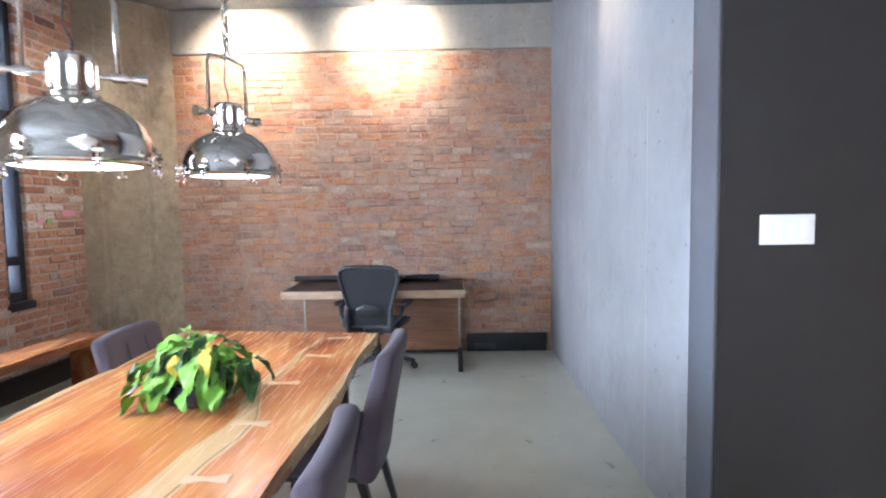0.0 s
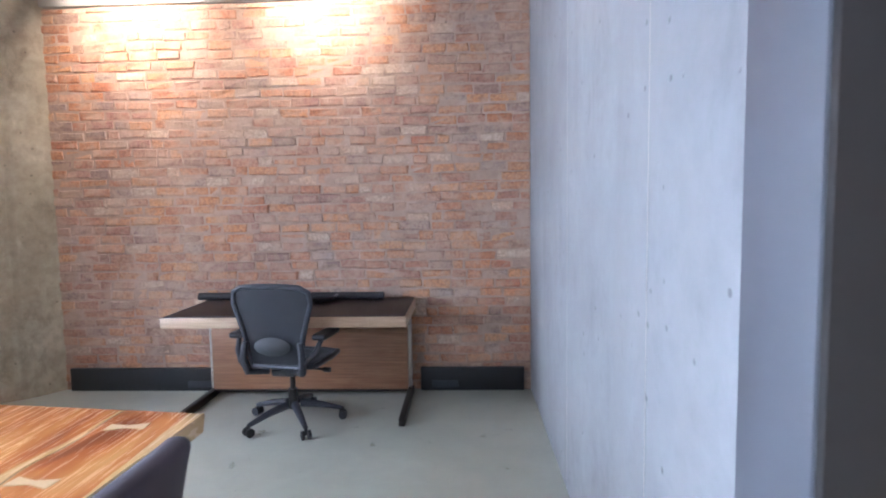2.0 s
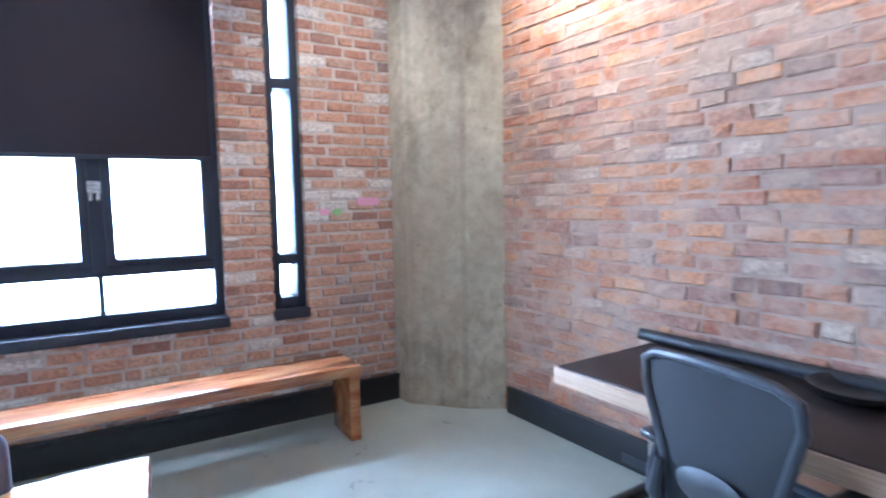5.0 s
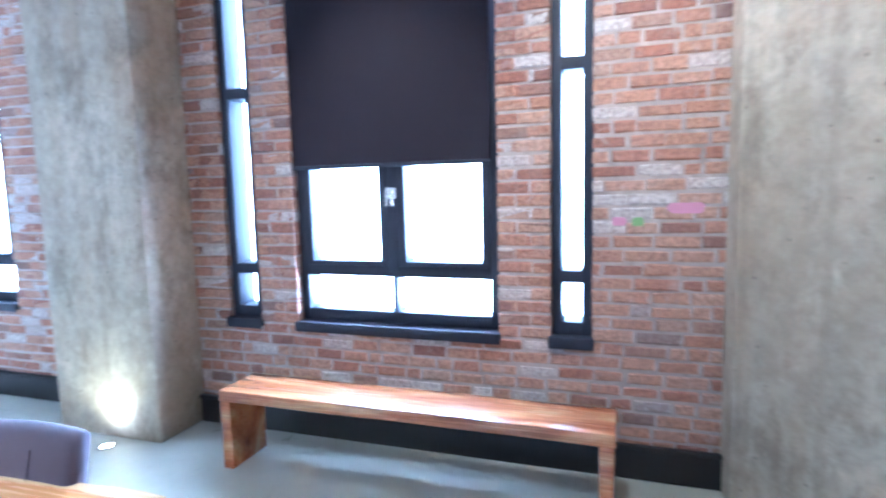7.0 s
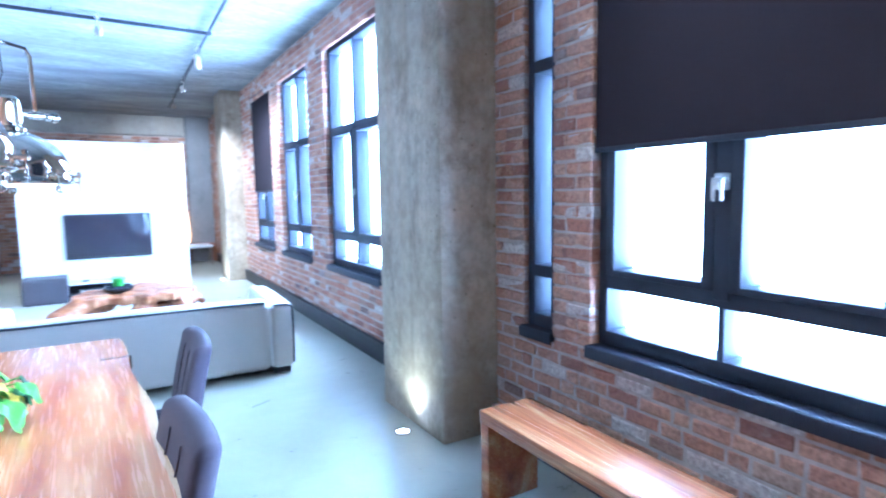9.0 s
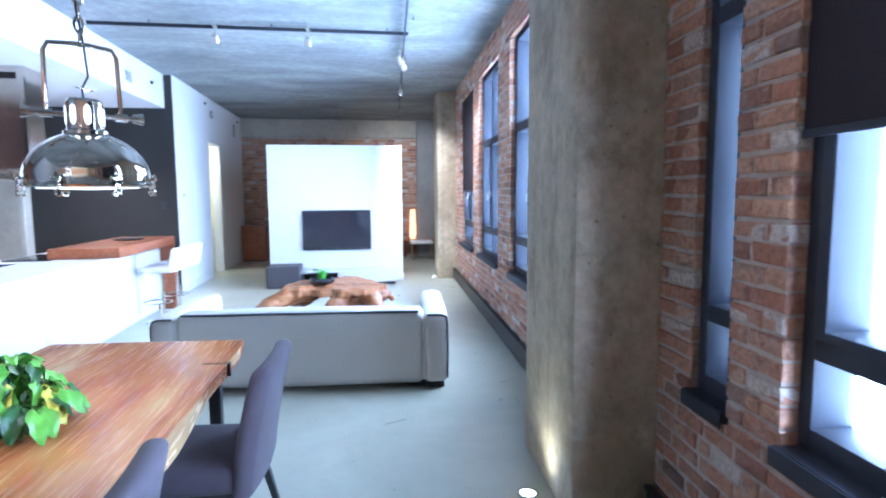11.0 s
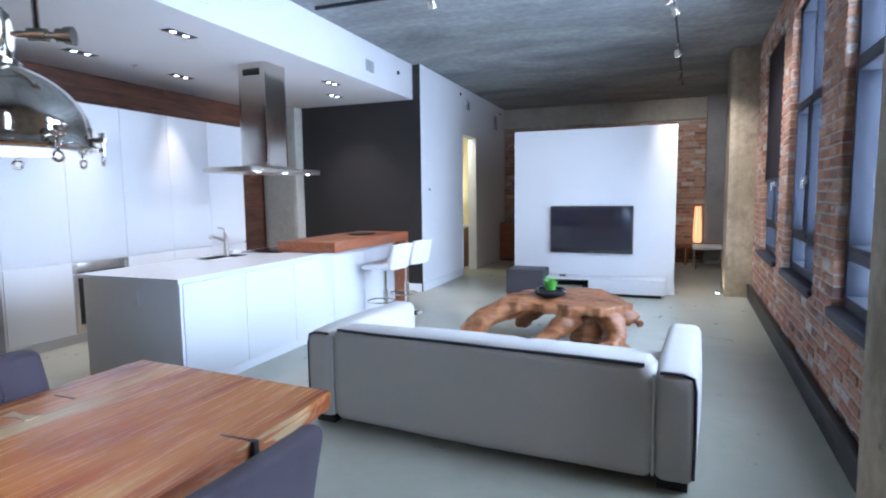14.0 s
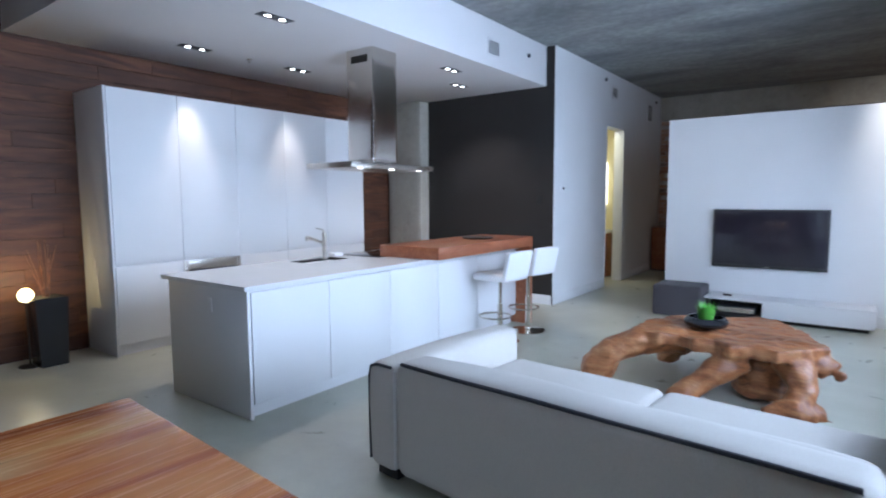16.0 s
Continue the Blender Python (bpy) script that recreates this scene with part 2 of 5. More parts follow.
SLAB_STOPS = [(0.36, (0.20, 0.047, 0.014)), (0.45, (0.40, 0.120, 0.034)), (0.54, (0.54, 0.212, 0.064)), (0.64, (0.64, 0.33, 0.118)), (0.76, (0.70, 0.47, 0.20))]


def slab_mat():
    """The table's top: orange heartwood in long flames, a pale winding seam of sapwood, pale edges."""
    n = Nodes("live_edge_slab", 0.28)
    at = n.place((1, 0.19, 1))
    bands = n.noise(at, 3.0, 5, 0.5, 2.3)
    warp = n.noise(n.place((1, 0.3, 1)), 2.2, 4, 0.55, 0.8)
    fine = n.noise(n.place((16, 0.6, 4)), 6, 4, 0.6)
    base = n.ramp(n.math("ADD", n.math("MULTIPLY", bands, 0.8), n.math("MULTIPLY", warp, 0.3)), *SLAB_STOPS)
    base = n.mix(n.ramp(fine, (0.4, grey(0.14)), (0.6, grey(0))), base, (0.17, 0.055, 0.02))
    xyz = n.tree.nodes.new("ShaderNodeSeparateXYZ")
    n.tree.links.new(n.node("TexCoord", 3), xyz.inputs[0])
    fade = n.node("MapRange", 0, i0=xyz.outputs[1], i1=-0.95, i2=-0.72)
    wander = n.math("MULTIPLY", n.math("SUBTRACT", n.noise(n.place((0, 1, 0)), 1.5, 1), 0.5), 0.24)
    off = n.math("ABSOLUTE", n.math("SUBTRACT", xyz.outputs[0], n.math("ADD", wander, 0.27)))
    width = n.math("MULTIPLY", n.node("MapRange", 0, i0=xyz.outputs[1], i1=-0.8, i2=1.1, i3=0.080, i4=0.010), n.math("ADD", 0.35, n.noise(n.place((0, 1, 0), shift=(0, 3, 0)), 1.8, 3)))
    seam = n.math("MULTIPLY", n.math("LESS_THAN", off, width), fade)
    edge = n.math("GREATER_THAN", n.math("ADD", n.math("ABSOLUTE", xyz.outputs[0]), n.math("MULTIPLY", warp, 0.12)), 0.612)
    pale = n.math("MAXIMUM", seam, edge)
    base = n.mix(n.math("MULTIPLY", pale, 0.75), base, (0.66, 0.50, 0.27))
    crack = n.math("LESS_THAN", n.math("ABSOLUTE", n.math("SUBTRACT", off, n.math("MULTIPLY", width, 0.72))), 0.0035)
    lean = n.math("GREATER_THAN", n.math("SUBTRACT", xyz.outputs[0], n.math("ADD", wander, 0.27)), 0.0)
    crack = n.math("MULTIPLY", n.math("MULTIPLY", crack, lean), fade)
    base = n.mix(n.math("MULTIPLY", crack, 0.7), base, (0.05, 0.028, 0.015))
    n.set("Base Color", base)
    n.set("Roughness", n.node("MapRange", 0, i0=fine, i3=0.24, i4=0.30))
    n.set("Coat Weight", 0.18), n.set("Coat Roughness", 0.28)
    n.bump(n.math("SUBTRACT", n.math("MULTIPLY", fine, 0.08), crack), 0.2, 0.004)
    return n.mat


SLAB = slab_mat()
BENCH_WOOD = wood("bench_wood", [(0.36, (0.13, 0.034, 0.012)), (0.45, (0.30, 0.092, 0.030)), (0.54, (0.43, 0.17, 0.060)), (0.63, (0.56, 0.31, 0.135)), (0.74, (0.66, 0.46, 0.26))], "y", 1.0, 0.22, 0.25, 3.2)
KEY_WOOD = wood("pale_key_wood", [(0.3, (0.58, 0.42, 0.24)), (0.7, (0.72, 0.56, 0.36))], "x", 3, 0.3)
BAR_WOOD = wood("bar_wood", [(0.34, (0.19, 0.055, 0.022)), (0.52, (0.30, 0.10, 0.042)), (0.7, (0.40, 0.16, 0.07))], "y", 1.0, 0.3, 0.15, 8)
ROOT_WOOD = wood("root_wood", [(0.36, (0.055, 0.020, 0.009)), (0.46, (0.20, 0.072, 0.025)), (0.57, (0.36, 0.14, 0.050)), (0.72, (0.50, 0.25, 0.11))], "x", 1.6, 0.38, 0.1, 5)
DESK_OAK = wood("desk_oak", [(0.3, (0.42, 0.27, 0.16)), (0.7, (0.58, 0.41, 0.27))], "x", 2.5, 0.45)
DESK_PANEL = wood("desk_panel_wood", [(0.3, (0.21, 0.095, 0.045)), (0.5, (0.29, 0.14, 0.07)), (0.7, (0.36, 0.19, 0.10))], "x", 1.2, 0.4)


def plank_mat():
    n = Nodes("dark_walnut_plank", 0.6)
    n.set("Specular IOR Level", 0.3)
    own = n.node("ObjectInfo", 5)
    shift = n.node("CombineXYZ", 0, i0=n.math("MULTIPLY", own, 40.0), i1=n.math("MULTIPLY", own, 17.0))
    at = n.node("VectorMath", 0, {"operation": "ADD"}, i0=n.place((1, 0.14, 1)), i1=shift)
    bands = n.noise(at, 9, 6, 0.6, 1.2)
    base = n.ramp(bands, (0.35, (0.055, 0.022, 0.012)), (0.55, (0.115, 0.045, 0.022)), (0.72, (0.17, 0.072, 0.035)))
    n.set("Base Color", n.mix(n.math("MULTIPLY", own, 0.55), base, (0.06, 0.028, 0.017)))
    n.bump(bands, 0.12, 0.003)
    return n.mat


def fabric(name, colour, weave=420.0, rough=0.92, vary=0.10):
    n = Nodes(name, rough)
    at = n.place()
    big = n.noise(at, 3.0, 4)
    fine = n.noise(at, weave, 2, 0.7)
    base = n.mix(big, tuple(c * (1 - vary) for c in colour), tuple(min(1, c * (1 + vary)) for c in colour))
    n.set("Base Color", n.mix(n.ramp(fine, (0.35, grey(0.35)), (0.6, grey(0))), base, tuple(c * 0.6 for c in colour)))
    n.set("Sheen Weight", 0.08)
    n.bump(n.math("ADD", fine, n.math("MULTIPLY", n.noise(at, 9, 4), 0.6)), 0.25, 0.003)
    return n.mat


def brushed(name, colour, rough=0.25, squash=(1, 1, 30)):
    n = Nodes(name, rough, 1.0, colour)
    lines = n.noise(n.place(squash), 30, 3)
    n.set("Roughness", n.node("MapRange", 0, i0=lines, i3=rough - 0.07, i4=rough + 0.1))
    n.set("Base Color", n.mix(n.noise(n.place(), 3, 3), tuple(c * 0.9 for c in colour), colour))
    return n.mat


def glow(name, colour, strength):
    n = Nodes(name, 0.5, 0, colour)
    n.set("Emission Color", (*colour, 1)), n.set("Emission Strength", strength)
    return n.mat


def glass_mat():
    n = Nodes("clear_glass", 0.02, 0, (0.93, 0.97, 0.98))
    n.set("Transmission Weight", 1.0), n.set("IOR", 1.45)
    return n.mat


CEILING, FLOOR = ceiling_mat(), floor_mat()
PLANK = plank_mat()
CHARCOAL = plain("charcoal_paint", (0.029, 0.026, 0.0245), 0.65, 0, 0.10, 180, 0.15)
CHARCOAL.node_tree.nodes["Principled BSDF"].inputs["Specular IOR Level"].default_value = 0.25
# lighter and bluer than the charcoal: window daylight on this side is mixed in
DRYWALL_DAYLIT = plain("daylit_drywall_paint", (0.085, 0.088, 0.10), 0.6, 0, 0.06, 160, 0.1)
WHITE_WALL = plain("white_wall_paint", (0.75, 0.755, 0.77), 0.65, 0, 0.035, 150, 0.08)
SOFFIT_PAINT = plain("soffit_paint", (0.72, 0.71, 0.72), 0.7, 0, 0.03, 150, 0.08)
WHITE_LACQUER = plain("white_lacquer", (0.72, 0.72, 0.735), 0.55, 0, 0.012, 40, 0.0, 0.01)
WHITE_STONE = plain("white_quartz", (0.72, 0.73, 0.74), 0.26, 0, 0.03, 220, 0.02, 0.02)
WHITE_PLASTIC = plain("white_plastic", (0.80, 0.80, 0.82), 0.35, 0, 0.02, 60, 0.0)
# faint blue tint puts the haze of bright window glare into the black
BLACK_FRAME = plain("hazed_black_aluminium", (0.026, 0.029, 0.042), 0.55, 0.0, 0.15, 90, 0.08)
BLACK_FRAME.node_tree.nodes["Principled BSDF"].inputs["Specular IOR Level"].default_value = 0.3
BLACK_TRIM = plain("black_trim", (0.014, 0.014, 0.015), 0.45, 0, 0.2, 60, 0.1)
BLACK_PLASTIC = plain("black_plastic", (0.018, 0.018, 0.02), 0.42, 0, 0.2, 80, 0.05)
GRAPHITE = plain("graphite_plastic", (0.038, 0.040, 0.048), 0.4, 0.1, 0.12, 80, 0.04)
MESH_FABRIC = fabric("chair_mesh", (0.014, 0.014, 0.017), 700, 0.8)
CHAIR_FABRIC = fabric("mauve_grey_fabric", (0.074, 0.058, 0.076), 380)
SOFA_FABRIC = fabric("light_grey_linen", (0.58, 0.548, 0.51), 300, 0.95, 0.05)
PIPING = fabric("dark_piping", (0.035, 0.035, 0.045), 500)
SEAM = fabric("pale_seam", (0.66, 0.65, 0.64), 500)
BLIND = fabric("dark_blind_fabric", (0.020, 0.0155, 0.022), 600, 0.85)
BLIND.node_tree.nodes["Principled BSDF"].inputs["Sheen Weight"].default_value = 0.0
BLIND.node_tree.nodes["Principled BSDF"].inputs["Specular IOR Level"].default_value = 0.25
DESK_TOP = plain("dark_desk_leather", (0.030, 0.018, 0.015), 0.5, 0, 0.2, 120, 0.15)
CHROME = brushed("polished_nickel", (0.74, 0.70, 0.63), 0.08)
STEEL = brushed("brushed_steel", (0.62, 0.58, 0.53), 0.26, (1, 1, 40))
HOOD_STEEL = brushed("polished_hood_steel", (0.64, 0.60, 0.55), 0.15, (1, 1, 3))
DARK_METAL = plain("dark_steel", (0.05, 0.045, 0.04), 0.4, 0.8)
GLASS = glass_mat()
MILK = glow("lit_milk_glass", (1.0, 0.97, 0.90), 1.1)
SCREEN = plain("dark_screen", (0.024, 0.021, 0.029), 0.10, 0, 0.05, 50, 0.0)
OVEN_GLASS = plain("oven_glass", (0.02, 0.02, 0.022), 0.08, 0, 0.05, 50, 0.0)
LEAF = plain("glossy_leaf", (0.15, 0.36, 0.04), 0.32, 0, 0.35, 30, 0.15)
LEAF_YELLOW = plain("yellowing_leaf", (0.58, 0.50, 0.06), 0.4, 0, 0.3, 30, 0.15)
LEAF_DARK = plain("dark_leaf", (0.035, 0.10, 0.026), 0.34, 0, 0.3, 30, 0.15)
GRASS = plain("bright_grass", (0.14, 0.42, 0.05), 0.5, 0, 0.3, 40, 0.0)
POT_GLAZE = plain("dark_glazed_pot", (0.02, 0.022, 0.026), 0.18, 0, 0.3, 20, 0.1)
SOIL = plain("soil", (0.03, 0.02, 0.014), 0.95, 0, 0.4, 90, 0.6)
BULB = glow("warm_bulb", (1.0, 0.70, 0.30), 14.0)
SPOT_LENS = glow("spot_lens", (1.0, 0.95, 0.86), 18.0)
PAPER = glow("lit_paper_shade", (1.0, 0.52, 0.20), 1.6)
BATH_TILE = plain("bath_wall_paint", (0.72, 0.66, 0.42), 0.6)


# ---- shaping ----
def finish(name, bm, mat, parent=None, m=None, label="", smooth=35, kind=""):
    """Turns a bmesh into an object; with a parent it is a part in the parent's frame."""
    bmesh.ops.recalc_face_normals(bm, faces=bm.faces)
    data = bpy.data.meshes.new(name)
    bm.to_mesh(data)
    bm.free()
    data.materials.append(mat)
    if smooth:
        data.shade_smooth()
        data.set_sharp_from_angle(angle=radians(smooth))
    ob = new(name, data)
    if parent:
        ob.parent = parent
    if m is not None:
        ob.matrix_basis = m
    return tagged(ob, label, kind=kind)


def root(name, m, label, category, group="", kind=""):
    ob = new(name)
    ob.empty_display_size = 0.1
    ob.matrix_basis = m
    return tagged(ob, label, category, group, kind)


def box(bm, lo, hi, bevel=0.0, seg=2, m=Matrix()):
    """A box between two corners, its edges rounded."""
    size = [b - a for a, b in zip(lo, hi)]
    mid = [(a + b) / 2 for a, b in zip(lo, hi)]
    made = bmesh.ops.create_cube(bm, size=1, matrix=m @ Matrix.Translation(mid) @ Matrix.Diagonal((*size, 1)))["verts"]
    if bevel:
        edges = list({e for v in made for e in v.link_edges})
        bmesh.ops.bevel(bm, geom=edges, offset=bevel, segments=seg, profile=0.5, affect="EDGES", clamp_overlap=True)
    return bm


def boxed(lo, hi, bevel=0.0, seg=2):
    return box(bmesh.new(), lo, hi, bevel, seg)


def rod(bm, a, b, r0, r1=None, seg=12):
    """A straight round bar from a to b."""
    a, b = Vector(a), Vector(b)
    way = b - a
    m = Matrix.Translation((a + b) / 2) @ way.to_track_quat("Z", "Y").to_matrix().to_4x4()
    bmesh.ops.create_cone(bm, cap_ends=True, segments=seg, radius1=r0, radius2=r0 if r1 is None else r1, depth=way.length, matrix=m)
    return bm


def tube(bm, points, radius, seg=8, closed=False):
    """A bent round bar through points; radius is one number or one for each point."""
    points = [Vector(p) for p in points]
    count = len(points)
    rings = []
    side = None
    for i, p in enumerate(points):
        before = points[i - 1] if i or closed else p
        after = points[(i + 1) % count] if i < count - 1 or closed else p
        way = (after - before).normalized()
        if side is None:
            side = way.orthogonal().normalized()
        side = (side - way * side.dot(way)).normalized()
        up = way.cross(side)
        r = radius[i] if isinstance(radius, (list, tuple)) else radius
        rings.append([bm.verts.new(p + r * (math.cos(2 * math.pi * k / seg) * side + math.sin(2 * math.pi * k / seg) * up)) for k in range(seg)])
    pairs = list(zip(rings, rings[1:])) + ([(rings[-1], rings[0])] if closed else [])
    for one, two in pairs:
        for k in range(seg):
            bm.faces.new((one[k], one[(k + 1) % seg], two[(k + 1) % seg], two[k]))
    if not closed:
        bm.faces.new(rings[0][::-1]), bm.faces.new(rings[-1])
    return bm


def lathe(bm, profile, seg=32, at=(0, 0, 0)):
    """Turns a profile of (radius, height) round the upright axis."""
    rings = []
    for r, z in profile:
        rings.append([bm.verts.new((at[0] + r * math.cos(2 * math.pi * k / seg), at[1] + r * math.sin(2 * math.pi * k / seg), at[2] + z)) for k in range(seg)])
    for one, two in zip(rings, rings[1:]):
        for k in range(seg):
            bm.faces.new((one[k], one[(k + 1) % seg], two[(k + 1) % seg], two[k]))
    for ring, flip in ((rings[0], True), (rings[-1], False)):
        if profile[0 if flip else -1][0] > 1e-4:
            bm.faces.new(ring[::-1] if flip else ring)
    bmesh.ops.remove_doubles(bm, verts=bm.verts, dist=1e-5)
    return bm


def prism(bm, outline, z0, z1, bevel=0.0):
    low = [bm.verts.new((x, y, z0)) for x, y in outline]
    high = [bm.verts.new((x, y, z1)) for x, y in outline]
    count = len(outline)
    bm.faces.new(low[::-1]), bm.faces.new(high)
    for k in range(count):
        bm.faces.new((low[k], low[(k + 1) % count], high[(k + 1) % count], high[k]))
    bm.edges.ensure_lookup_table()
    if bevel:
        ups = [e for e in bm.edges if abs(e.verts[0].co.z - e.verts[1].co.z) > (z1 - z0) * 0.9]
        bmesh.ops.bevel(bm, geom=ups, offset=bevel, segments=2, profile=0.5, affect="EDGES")
    return bm


def cushion(bm, lo, hi, bevel, puff=0.0, seg=3, wave=0.004, m=Matrix()):
    """An upholstered block: rounded, slightly swollen, never quite flat."""
    part = bmesh.new()
    box(part, lo, hi, bevel, seg)
    bmesh.ops.subdivide_edges(part, edges=[e for e in part.edges if e.calc_length() > 0.12], cuts=5, use_grid_fill=True)
    mid = Vector([(a + b) / 2 for a, b in zip(lo, hi)])
    half = Vector([(b - a) / 2 for a, b in zip(lo, hi)])
    for v in part.verts:
        d = Vector([(v.co[i] - mid[i]) / half[i] for i in range(3)])
        swell = max(0, (1 - d.x**2)) * max(0, (1 - d.y**2)) + max(0, (1 - d.x**2)) * max(0, (1 - d.z**2)) + max(0, (1 - d.y**2)) * max(0, (1 - d.z**2))
        v.co += Vector([d[i] * puff * swell for i in range(3)])
        v.co += noise.noise_vector(v.co * 3.1) * wave
        v.co = m @ v.co
    data = bpy.data.meshes.new("block")
    part.to_mesh(data)
    part.free()
    bm.from_mesh(data)
    bpy.data.meshes.remove(data)
    return bm


def cells(v_cuts, z_cuts, holes):
    """The rectangles of a wall that no opening takes."""
    for v0, v1 in zip(v_cuts, v_cuts[1:]):
        for z0, z1 in zip(z_cuts, z_cuts[1:]):
            if not any(h[0] < (v0 + v1) / 2 < h[1] and h[2] < (z0 + z1) / 2 < h[3] for h in holes):
                yield v0, v1, z0, z1


def wall_mesh(v_range, z_range, holes, thick):
    """An upright wall in its own frame: its face at u = 0, its back at -thick, real openings."""
    vs = sorted({*v_range, *(h[0] for h in holes), *(h[1] for h in holes)})
    zs = sorted({*z_range, *(h[2] for h in holes), *(h[3] for h in holes)})
    bm = bmesh.new()
    inside = [(a, b, c, d) for a, b, c, d in cells(vs, zs, holes)]
    for a, b, c, d in inside:
        box(bm, (-thick, a, c), (0, b, d))
    bmesh.ops.remove_doubles(bm, verts=bm.verts, dist=1e-4)
    return bm


# ---- the shell ----
tagged(finish("floor", boxed((-3.9, -11.2, -0.12), (6.2, 5.6, 0.0)), FLOOR, smooth=0), "polished grey-green concrete floor with mottled stains", "floor", kind="structure")
tagged(finish("ceiling", boxed((-3.9, -11.2, TOP), (6.2, 5.6, TOP + 0.15)), CEILING, smooth=0), "raw mottled grey concrete ceiling", "ceiling", kind="structure")

HOLES = [(a - 0.008, b + 0.008, SILL - 0.05, HEAD + 0.008) for a, b in (*NARROW, *WIDE)]
wall_west = tagged(finish("wall_west", wall_mesh((-11.3, 5.5), (0, TOP), HOLES, 0.36), MORTAR, m=WEST @ pose(-0.014, 0, 0), smooth=0), "old red brick window wall with pale mortar", "wall", kind="structure")
END = pose(0, 5.23, 0, 0, 0, -90)  # u toward the room, v along +x
wall_north = tagged(finish("wall_north", wall_mesh((-2.9, 1.95), (0, 3.08), [], 0.3), MORTAR_END, m=END @ pose(-0.0015, 0, 0), smooth=0), "worn orange brick end wall with smeared mortar", "wall", kind="structure")
FAR = pose(0, -10.92, 0, 0, 0, 90)  # u toward the room, v along -x
wall_south = tagged(finish("wall_south", wall_mesh((-1.5, 3.7), (0, 3.06), [], 0.3), MORTAR, m=FAR @ pose(-0.012, 0, 0), smooth=0), "dark red brick wall at the far end", "wall", kind="structure")


def uneven(bm, amount, scale=4.0):
    for v in bm.verts:
        v.co += noise.noise_vector(v.co * scale) * amount
    return bm


def concrete_block(name, lo, hi, mat, label, bevel=0.012, m=Matrix()):
    bm = boxed(lo, hi, bevel, 2)
    bmesh.ops.subdivide_edges(bm, edges=[e for e in bm.edges if e.calc_length() > 0.4], cuts=7, use_grid_fill=True)
    return tagged(finish(name, uneven(bm, 0.004), mat, m=m, smooth=40), label, "concrete", kind="structure")


concrete_block("beam_north", (-2.95, 5.215, 3.09), (1.95, 5.5, TOP - 0.004), CONCRETE_BEAM, "raw concrete beam above the brick end wall")
concrete_block("beam_south", (-3.9, -11.15, 3.07), (1.5, -10.89, TOP - 0.004), CONCRETE_BEAM, "raw concrete beam above the far brick wall")
concrete_block("wall_concrete", (1.745, 1.875, -0.01), (1.95, 5.5, TOP - 0.003), CONCRETE_WALL, "smooth cast concrete partition wall with pale streaks")
concrete_block("column_middle", (-0.05, 0.43, -0.01), (0.405, 1.335, TOP - 0.003), CONCRETE_COLUMN, "rough board-marked concrete column against the window wall", 0.018, WEST)
concrete_block("column_far", (-0.05, -7.55, -0.01), (0.34, -6.74, TOP - 0.003), CONCRETE_COLUMN, "rough concrete column between the living space and the far end", 0.018, WEST)
concrete_block("column_kitchen", (3.55, -6.2, -0.01), (4.22, -5.62, 2.995), CONCRETE_BEAM, "plain concrete column behind the kitchen island", 0.012)
concrete_block("pier_south", (-3.6, -11.1, -0.01), (-3.0, -10.7, TOP - 0.003), CONCRETE_WALL, "grey concrete pier in the far corner", 0.012)
bm = prism(bmesh.new(), [(-3.0, 4.70), (-2.60, 4.73), (-2.25, 5.02), (-2.05, 5.29), (-2.05, 5.5), (-3.0, 5.5)], -0.01, TOP - 0.003, 0.012)
bmesh.ops.subdivide_edges(bm, edges=[e for e in bm.edges if e.calc_length() > 1], cuts=24)
tagged(finish("column_corner", bm, CONCRETE_COLUMN, smooth=20), "faceted board-marked concrete column in the corner", "column", kind="structure")

for y in (2.42, 3.65):
    tagged(finish("panel_joint", boxed((1.7442, y - 0.002, 0), (1.7448, y + 0.002, TOP - 0.01)), CONCRETE_BEAM, smooth=0), "thin casting joint in the concrete wall", "joint", kind="structure")

# painted partition beside the kitchen entrance
tagged(finish("wall_partition_end", boxed((1.737, 1.647, 0), (1.95, 1.873, TOP - 0.002), 0.004), DRYWALL_DAYLIT), "painted end of the concrete partition, blue window daylight in its colour", "wall", kind="structure")
tagged(finish("wall_charcoal_entry", boxed((1.743, 1.627, 0), (6.0, 1.645, TOP - 0.006)), CHARCOAL), "charcoal painted wall with a light switch", "wall", kind="structure")
tagged(finish("wall_charcoal_kitchen", boxed((1.387, -6.0, 0), (3.56, -5.826, TOP - 0.006)), CHARCOAL), "charcoal painted wall behind the bar", "wall", kind="structure")
# white corridor wall with a doorway
WHITE = pose(1.383, 0, 0, 0, 0, 180)  # u toward the room, v along -y
tagged(finish("wall_white", wall_mesh((5.83, 11.1), (0, TOP - 0.002), [(7.80, 8.62, 0, 2.66)], 0.14), WHITE_WALL, m=WHITE, smooth=0), "tall white painted wall with a doorway to a lit bathroom", "wall", kind="structure")
for v0, v1 in ((5.83, 7.78), (8.64, 10.9)):
    tagged(finish("baseboard_white", box(bmesh.new(), (0.001, v0, 0), (0.016, v1, 0.13), 0.004), WHITE_WALL, m=WHITE), "white painted baseboard", "baseboard", kind="structure")
tagged(finish("baseboard_charcoal_wall", boxed((1.40, -5.825, 0), (3.54, -5.810, 0.13), 0.004), WHITE_WALL), "white painted baseboard", "baseboard", kind="structure")
